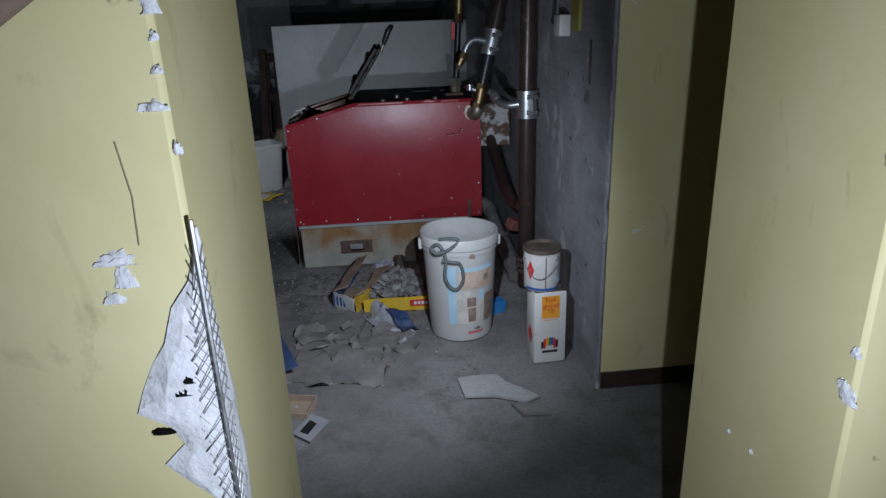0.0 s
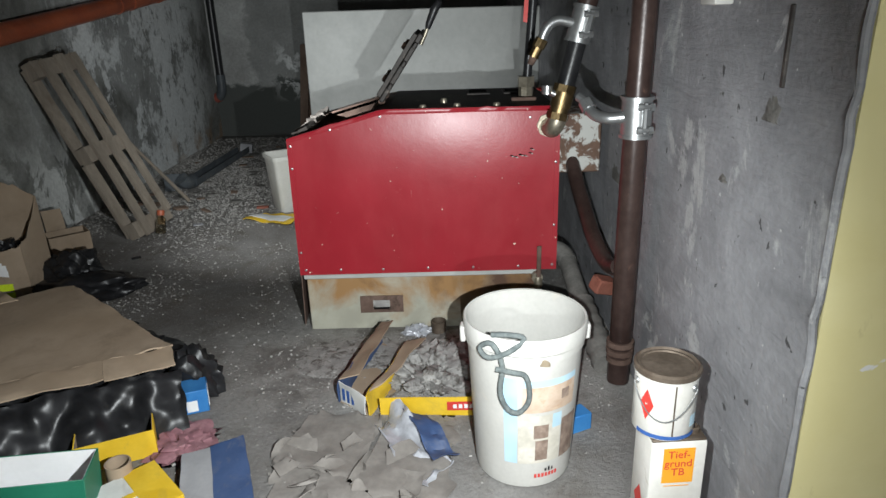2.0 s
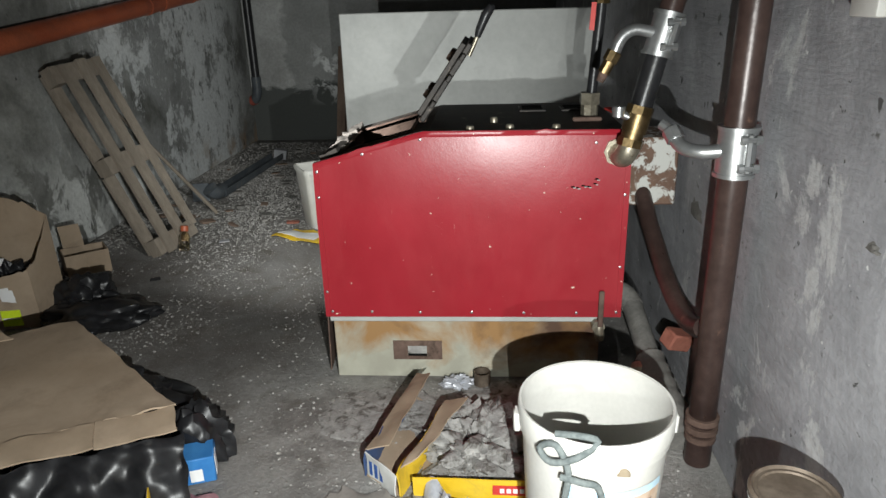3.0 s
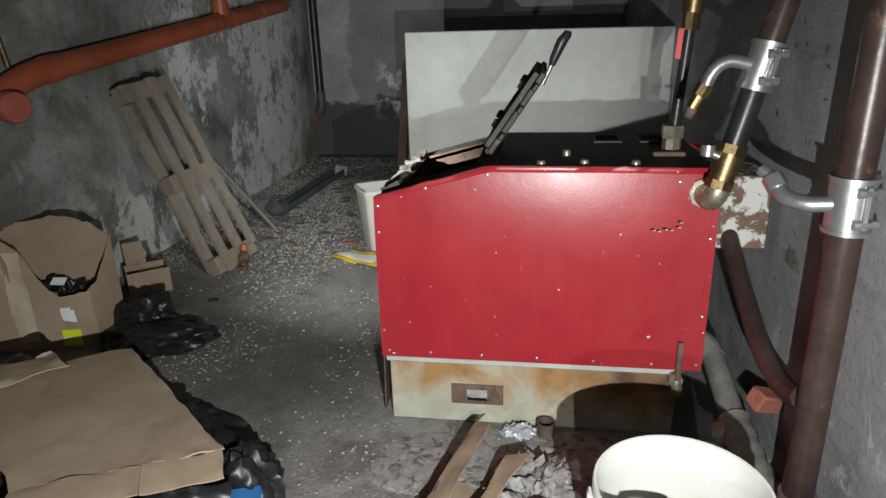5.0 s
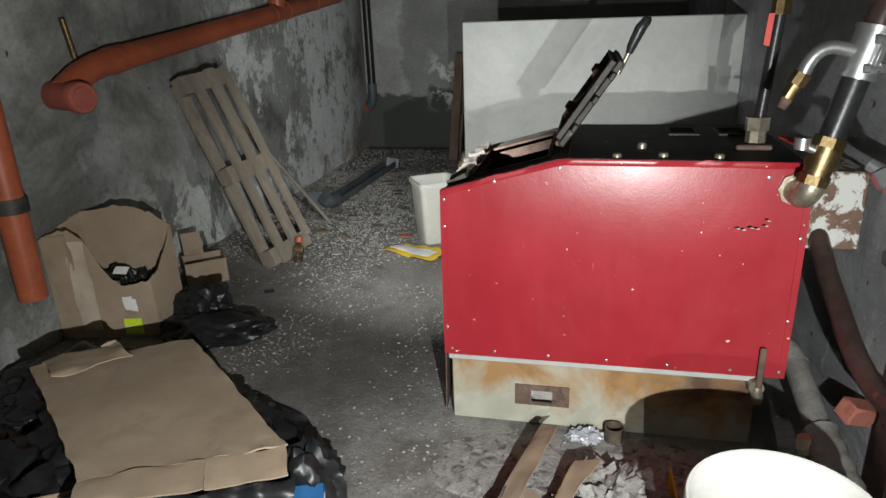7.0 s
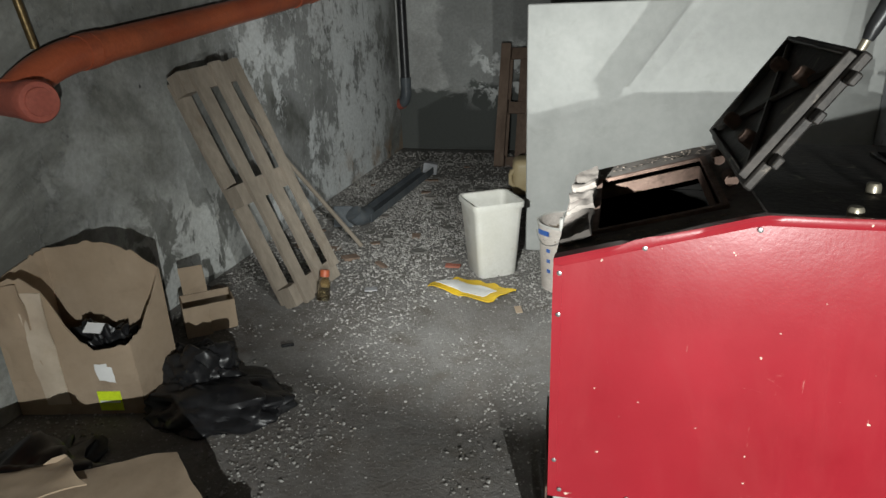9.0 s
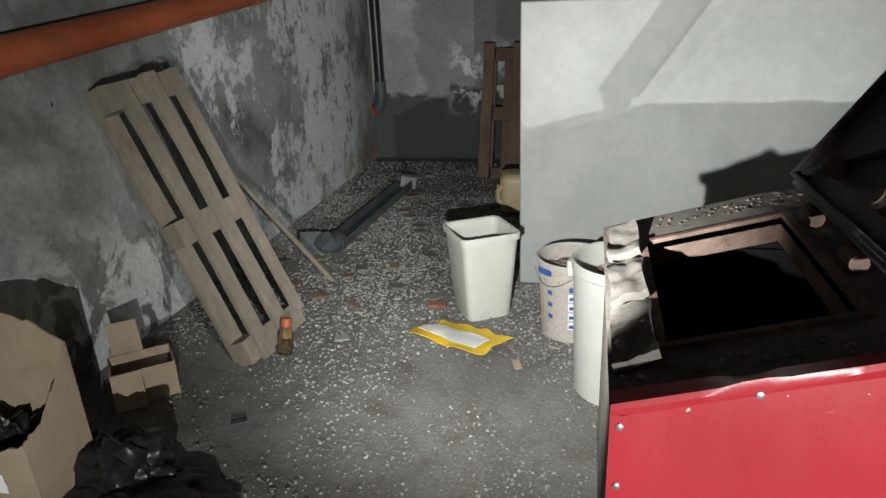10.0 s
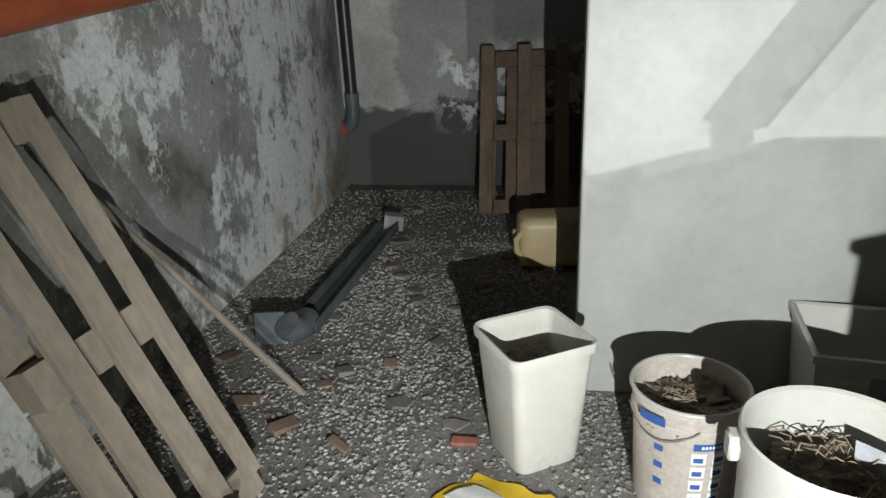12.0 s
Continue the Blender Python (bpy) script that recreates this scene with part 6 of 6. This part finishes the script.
bm = lathe(shape(), [(0.108, 0), (0.118, 0.005), (0.132, 0.26), (0.137, 0.262), (0.137, 0.275), (0.134, 0.278), (0.137, 0.30), (0.141, 0.322), (0.139, 0.328), (0.134, 0.325), (0.128, 0.25), (0.02, 0.25)], PC, 40)
body = part("body", bm, M["dusty_white"], pot)
bm = tube(shape(), [Vector(PC) + Vector((0.139 * math.cos(radians(a)), 0.139 * math.sin(radians(a)), 0.325)) for a in range(0, 361, 9)], 0.006, 8)
part("rim", bm, M["white_plastic"], pot)
bm = lump(shape(), Vector(PC) + Vector((0, 0, 0.262)), (0.100, 0.100, 0.026), 43, 0.5, 5, 0.4, 5, -0.01)
fill = part("soil", bm, M["soil"], pot, "dry soil with twigs")
bm = shape()
for k in range(26):
    a, r = random.uniform(0, 6.28), random.uniform(0, 0.08)
    p = Vector(PC) + Vector((r * math.cos(a), r * math.sin(a), 0.286))
    q = Vector((random.uniform(-0.03, 0.03), random.uniform(-0.03, 0.03), random.uniform(0, 0.012)))
    tube(bm, [p - q, p + Vector((0, 0, 0.008)), p + q], 0.0016, 4)
part("twigs", bm, M["straw"], fill)["kind"] = "stuff"
lean = 0.014 / 0.26


def pot_label(name, a0, a1, z0, z1, material, parent, lift=0.0012):
    return part(name, patch(shape(), PC, 0.118, a0, a1, z0, z1, lift, 6, lean), material, parent)


band = pot_label("blue_label", 266, 304, 0.225, 0.245, M["blue_print"], body)
for k in range(6):
    pot_label("logo_bar", 274 + 3.6 * k, 276.4 + 3.6 * k, 0.231, 0.239, M["white_print"], band, 0.002)
for a0 in (265, 287):
    for z0 in (0.185, 0.145, 0.105, 0.065):
        sq = pot_label("pictogram", a0, a0 + 15, z0, z0 + 0.032, M["white_print"], body)
        pot_label("pictogram_mark", a0 + 2, a0 + 12, z0 + 0.006, z0 + 0.02, M["blue_print"], sq, 0.002)
for z0 in (0.20, 0.15, 0.10):
    pot_label("blue_dot", 226, 236, z0, z0 + 0.018, M["blue_print"], body)
pot_label("blue_flag", 215, 240, 0.288, 0.312, M["blue_print"], body, 0.022)
bm = tube(shape(), [Vector(PC) + Vector((0.146 * math.cos(radians(a)), 0.146 * math.sin(radians(a)), 0.285 - 0.045 * math.sin(math.pi * (a - 190) / 80))) for a in range(190, 271, 8)], 0.0018, 6)
part("wire_handle", bm, M["steel"], pot)

WC = (0.375, 5.06, 0.0)
big = thing("bucket", WC, "large open white bucket with dry litter inside", "bucket")
bm = lathe(shape(), [(0.135, 0), (0.148, 0.006), (0.162, 0.44), (0.167, 0.445), (0.169, 0.476), (0.165, 0.480), (0.158, 0.474), (0.146, 0.03), (0.02, 0.028)], WC, 48)
part("body", bm, M["white_plastic"], big)
bm = box(shape(), WC[0] - 0.183, WC[0] - 0.160, WC[1] + 0.01, WC[1] + 0.05, 0.40, 0.455, 0.005)
part("handle_lug", bm, M["white_plastic"], big)
bm = lump(shape(), Vector(WC) + Vector((0, 0, 0.355)), (0.122, 0.122, 0.05), 45, 0.2, 4, 0.2, 5, -0.02)
litter = part("litter", bm, M["soil"], big, "dry straw litter")
bm = shape()
for k in range(120):
    a, r = random.uniform(0, 6.28), 0.115 * math.sqrt(random.random())
    p = Vector(WC) + Vector((r * math.cos(a), r * math.sin(a), 0.395 + random.uniform(0, 0.02)))
    q = Vector((random.uniform(-0.03, 0.03), random.uniform(-0.03, 0.03), random.uniform(-0.008, 0.012)))
    tube(bm, [p - q, p + Vector((random.uniform(-0.01, 0.01), 0, 0.012)), p + q], 0.0016, 4)
part("straw", bm, M["straw"], litter)["kind"] = "stuff"
bm = sheet(shape(), (0.42, 5.09, 0.395), (0.495, 5.05, 0.385), (0.495, 5.05, 0.435), (0.42, 5.10, 0.445), 0.002, 4, 3, 0.004)
part("plastic_scrap", bm, M["foil"], big)

TB = pose(0.56, 5.60, 0, 0, 0, -8)
tub = thing("printed_tub", TB.translation, "white square tub with printed photos by the partition", "tub")
bm = shape()
ringz = []
for half, z in ((0.0, 0.0), (0.0, 0.004), (-0.025, 0.33), (-0.035, 0.332), (-0.035, 0.352), (-0.028, 0.356), (-0.018, 0.35), (0.008, 0.02)):
    w, d = 0.42, 0.27
    ringz.append([bm.verts.new(TB @ Vector(p)) for p in ((half, half, z), (w - half, half, z), (w - half, d - half, z), (half, d - half, z))])
for a, b in zip(ringz, ringz[1:]):
    for k in range(4):
        bm.faces.new((a[k], a[(k + 1) % 4], b[(k + 1) % 4], b[k]))
bm.faces.new(ringz[0][::-1])
bm.faces.new(ringz[-1])
part("body", bm, M["white_plastic"], tub, smooth=20)
for x0, x1, z0, z1, m_ in ((0.0, 0.10, 0.12, 0.30, "photo_grass"), (0.03, 0.07, 0.15, 0.27, "photo_sand"), (0.105, 0.25, 0.12, 0.30, "grey_card"), (0.13, 0.22, 0.14, 0.25, "photo_brown"), (0.27, 0.40, 0.12, 0.30, "blue_print")):
    d = -0.002 - (0.001 if x0 in (0.03, 0.13) else 0)
    bm = sheet(shape(), *[TB @ Vector(p) for p in ((x0, -0.0757 * z0 + d, z0), (x1, -0.0757 * z0 + d, z0), (x1, -0.0757 * z1 + d, z1), (x0, -0.0757 * z1 + d, z1))], 0.0008, 1, 1)
    part("printed_photo", bm, M[m_], tub)

JM = pose(-0.27, 6.90, 0.01, 0, 0, 8)
jerry = thing("jerrycan", JM.translation, "yellowed plastic jerrycan lying in the gravel", "jerrycan")
bm = box(shape(), 0, 0.36, 0, 0.22, 0, 0.25, 0.045, JM, 4)
part("body", bm, M["jerry"], jerry)
bm = tube(shape(), [JM @ Vector(p) for p in ((0.02, 0.03, 0.06), (-0.012, 0.03, 0.09), (-0.014, 0.03, 0.15), (0.02, 0.03, 0.19))], 0.015, 10)
part("handle", bm, M["jerry"], jerry)
bm = tube(shape(), [JM @ Vector(p) for p in ((0.0, 0.16, 0.13), (-0.02, 0.16, 0.13))], 0.025, 16)
part("cap", bm, M["jerry"], jerry)

bm = sheet(shape(), (-0.443, 5.333, 0.008), (-0.124, 5.182, 0.014), (-0.017, 5.311, 0.018), (-0.321, 5.474, 0.008), 0.004, 16, 10, 0.014, 5, 0.018, 6)
yc = whole("flattened_carton", bm, M["yellow_card"], "crushed flat yellow carton on the floor", "carton", at=(-0.22, 5.32, 0))
bm = sheet(shape(), (-0.40, 5.345, 0.016), (-0.15, 5.225, 0.021), (-0.10, 5.285, 0.024), (-0.33, 5.41, 0.017), 0.003, 14, 6, 0.012, 5, 0.01, 6)
part("pale_panel", bm, M["pale_card"], yc)
bottle = thing("bottle", (-0.87, 5.10, 0), "small amber glass bottle with orange cap", "bottle")
bm = lathe(shape(), [(0.026, 0), (0.03, 0.004), (0.03, 0.085), (0.016, 0.11), (0.015, 0.125)], (0, 0, 0), 20, pose(-0.88, 5.10, 0.004, -16, 8, 20))
part("body", bm, M["glass"], bottle)
bm = lathe(shape(), [(0.022, 0.11), (0.022, 0.14), (0.018, 0.143)], (0, 0, 0), 16, pose(-0.88, 5.10, 0.004, -16, 8, 20))
part("cap", bm, M["orange_pipe"], bottle)
for k, (x, y, w, d, rz, m_) in enumerate(((-0.70, 5.25, 0.06, 0.04, 20, "grey_card"), (-0.84, 4.66, 0.05, 0.012, 35, "black_pipe"), (-0.95, 5.62, 0.09, 0.05, 50, "wood_dark"), (-1.12, 5.75, 0.12, 0.05, 20, "wood_dark"), (-0.75, 5.55, 0.08, 0.03, -30, "wood_dark"), (-0.30, 5.95, 0.06, 0.05, 10, "wrap"), (-0.55, 6.20, 0.07, 0.045, 60, "wrap"), (-0.70, 6.02, 0.05, 0.05, 15, "wood_dark"), (-0.85, 5.95, 0.06, 0.05, 35, "wrap"), (-0.28, 6.35, 0.04, 0.09, 5, "wrap"), (-0.38, 5.60, 0.08, 0.03, 0, "brick"), (-1.30, 6.30, 0.14, 0.07, 8, "wrap"), (-1.15, 6.52, 0.10, 0.06, 30, "wood_dark"), (-1.32, 6.02, 0.10, 0.05, 70, "wood_dark"), (-0.42, 6.75, 0.05, 0.04, 40, "straw"), (0.02, 5.15, 0.03, 0.05, 20, "card"))):
    bm = box(shape(), -w / 2, w / 2, -d / 2, d / 2, 0, 0.007 + 0.005 * (k % 3), 0.002, pose(x, y, 0.004, 4 * (k % 4), 3 * (k % 5), rz))
    whole("debris_piece", bm, M[m_], "flat broken scrap lying among the gravel", "debris", "scraps in the gravel", at=(x, y, 0))

rng = random.Random(31)
for k in range(34):
    x, y, r_ = rng.uniform(-1.45, -0.15), rng.uniform(5.5, 8.1), rng.uniform(0.02, 0.055)
    turn = rng.uniform(0, 6.28)
    shard = [(x + r_ * rng.uniform(0.5, 1.2) * math.cos(turn + 1.257 * j), y + r_ * rng.uniform(0.4, 1.0) * math.sin(turn + 1.257 * j)) for j in range(5)]
    slab("debris_piece", shard, rng.uniform(0.006, 0.016), M[("wrap", "wood_dark", "wrap", "card_floor")[k % 4]], "flat broken shard lying among the gravel", "debris", 0.005)

# ---- loose gravel, chips and crumbs ----


def chips(name, label_, count, place, lo, hi, material, seed):
    rng = random.Random(seed)
    verts, faces = [], []
    unit = [(1, 0, 0), (-1, 0, 0), (0, 1, 0), (0, -1, 0), (0, 0, 1), (0, 0, -1)]
    tris = [(0, 2, 4), (2, 1, 4), (1, 3, 4), (3, 0, 4), (2, 0, 5), (1, 2, 5), (3, 1, 5), (0, 3, 5)]
    while count:
        x, y = place(rng)
        s = lo + (hi - lo) * rng.random() ** 2
        turn = Euler((rng.uniform(0, 3), rng.uniform(0, 3), rng.uniform(0, 6)))
        k = len(verts)
        for u in unit:
            v = Vector(u)
            v.rotate(turn)
            verts.append((x + s * v.x * rng.uniform(0.7, 1.3), y + s * v.y * rng.uniform(0.7, 1.3), 0.002 + s * 0.45 + s * v.z * 0.6))
        faces.extend((k + a, k + b, k + c) for a, b, c in tris)
        count -= 1
    me = bpy.data.meshes.new(name)
    me.from_pydata(verts, [], faces)
    me.materials.append(material)
    return tagged(new(name, me), label_, "gravel", kind="stuff")


def dense(rng):
    while True:
        x, y = rng.uniform(-1.53, 0.25), rng.uniform(5.15, 8.3)
        if x > -0.06 and y > 5.88:
            continue
        want = min(1.0, max(0.06, (y - 5.0) / 1.1)) * (0.35 if y > 7.3 else 1.0)
        want *= 0.35 + 1.2 * max(0.0, 0.45 + noise.noise(Vector((x * 2.2, y * 2.2, 4))))
        if rng.random() < want:
            return x, y


def sparse(rng):
    while True:
        x, y = rng.uniform(-1.5, 1.4), rng.uniform(2.3, 5.9)
        want = (0.25 + 0.75 * max(0, min(1, (y - 3.6) / 1.4))) * (1 if x < 0.3 else 0.25)
        want *= max(0.02, 0.25 + 1.3 * noise.noise(Vector((x * 2.5, y * 2.5, 9))))
        if rng.random() < want and not (0.29 < x < 1.33 and 3.72 < y < 4.45):
            return x, y


chips("gravel", "pale limestone gravel strewn over the far floor", 17000, dense, 0.004, 0.011, M["pebble"], 3)
chips("gravel", "scattered pale chips on the cement floor", 8500, sparse, 0.002, 0.008, M["pebble"], 5)
chips("crumbs", "fine pale crumbs of plaster by the boiler", 900, lambda r: (r.uniform(0.2, 1.5), 3.1 + 0.6 * r.random()), 0.002, 0.007, M["pebble"], 7)
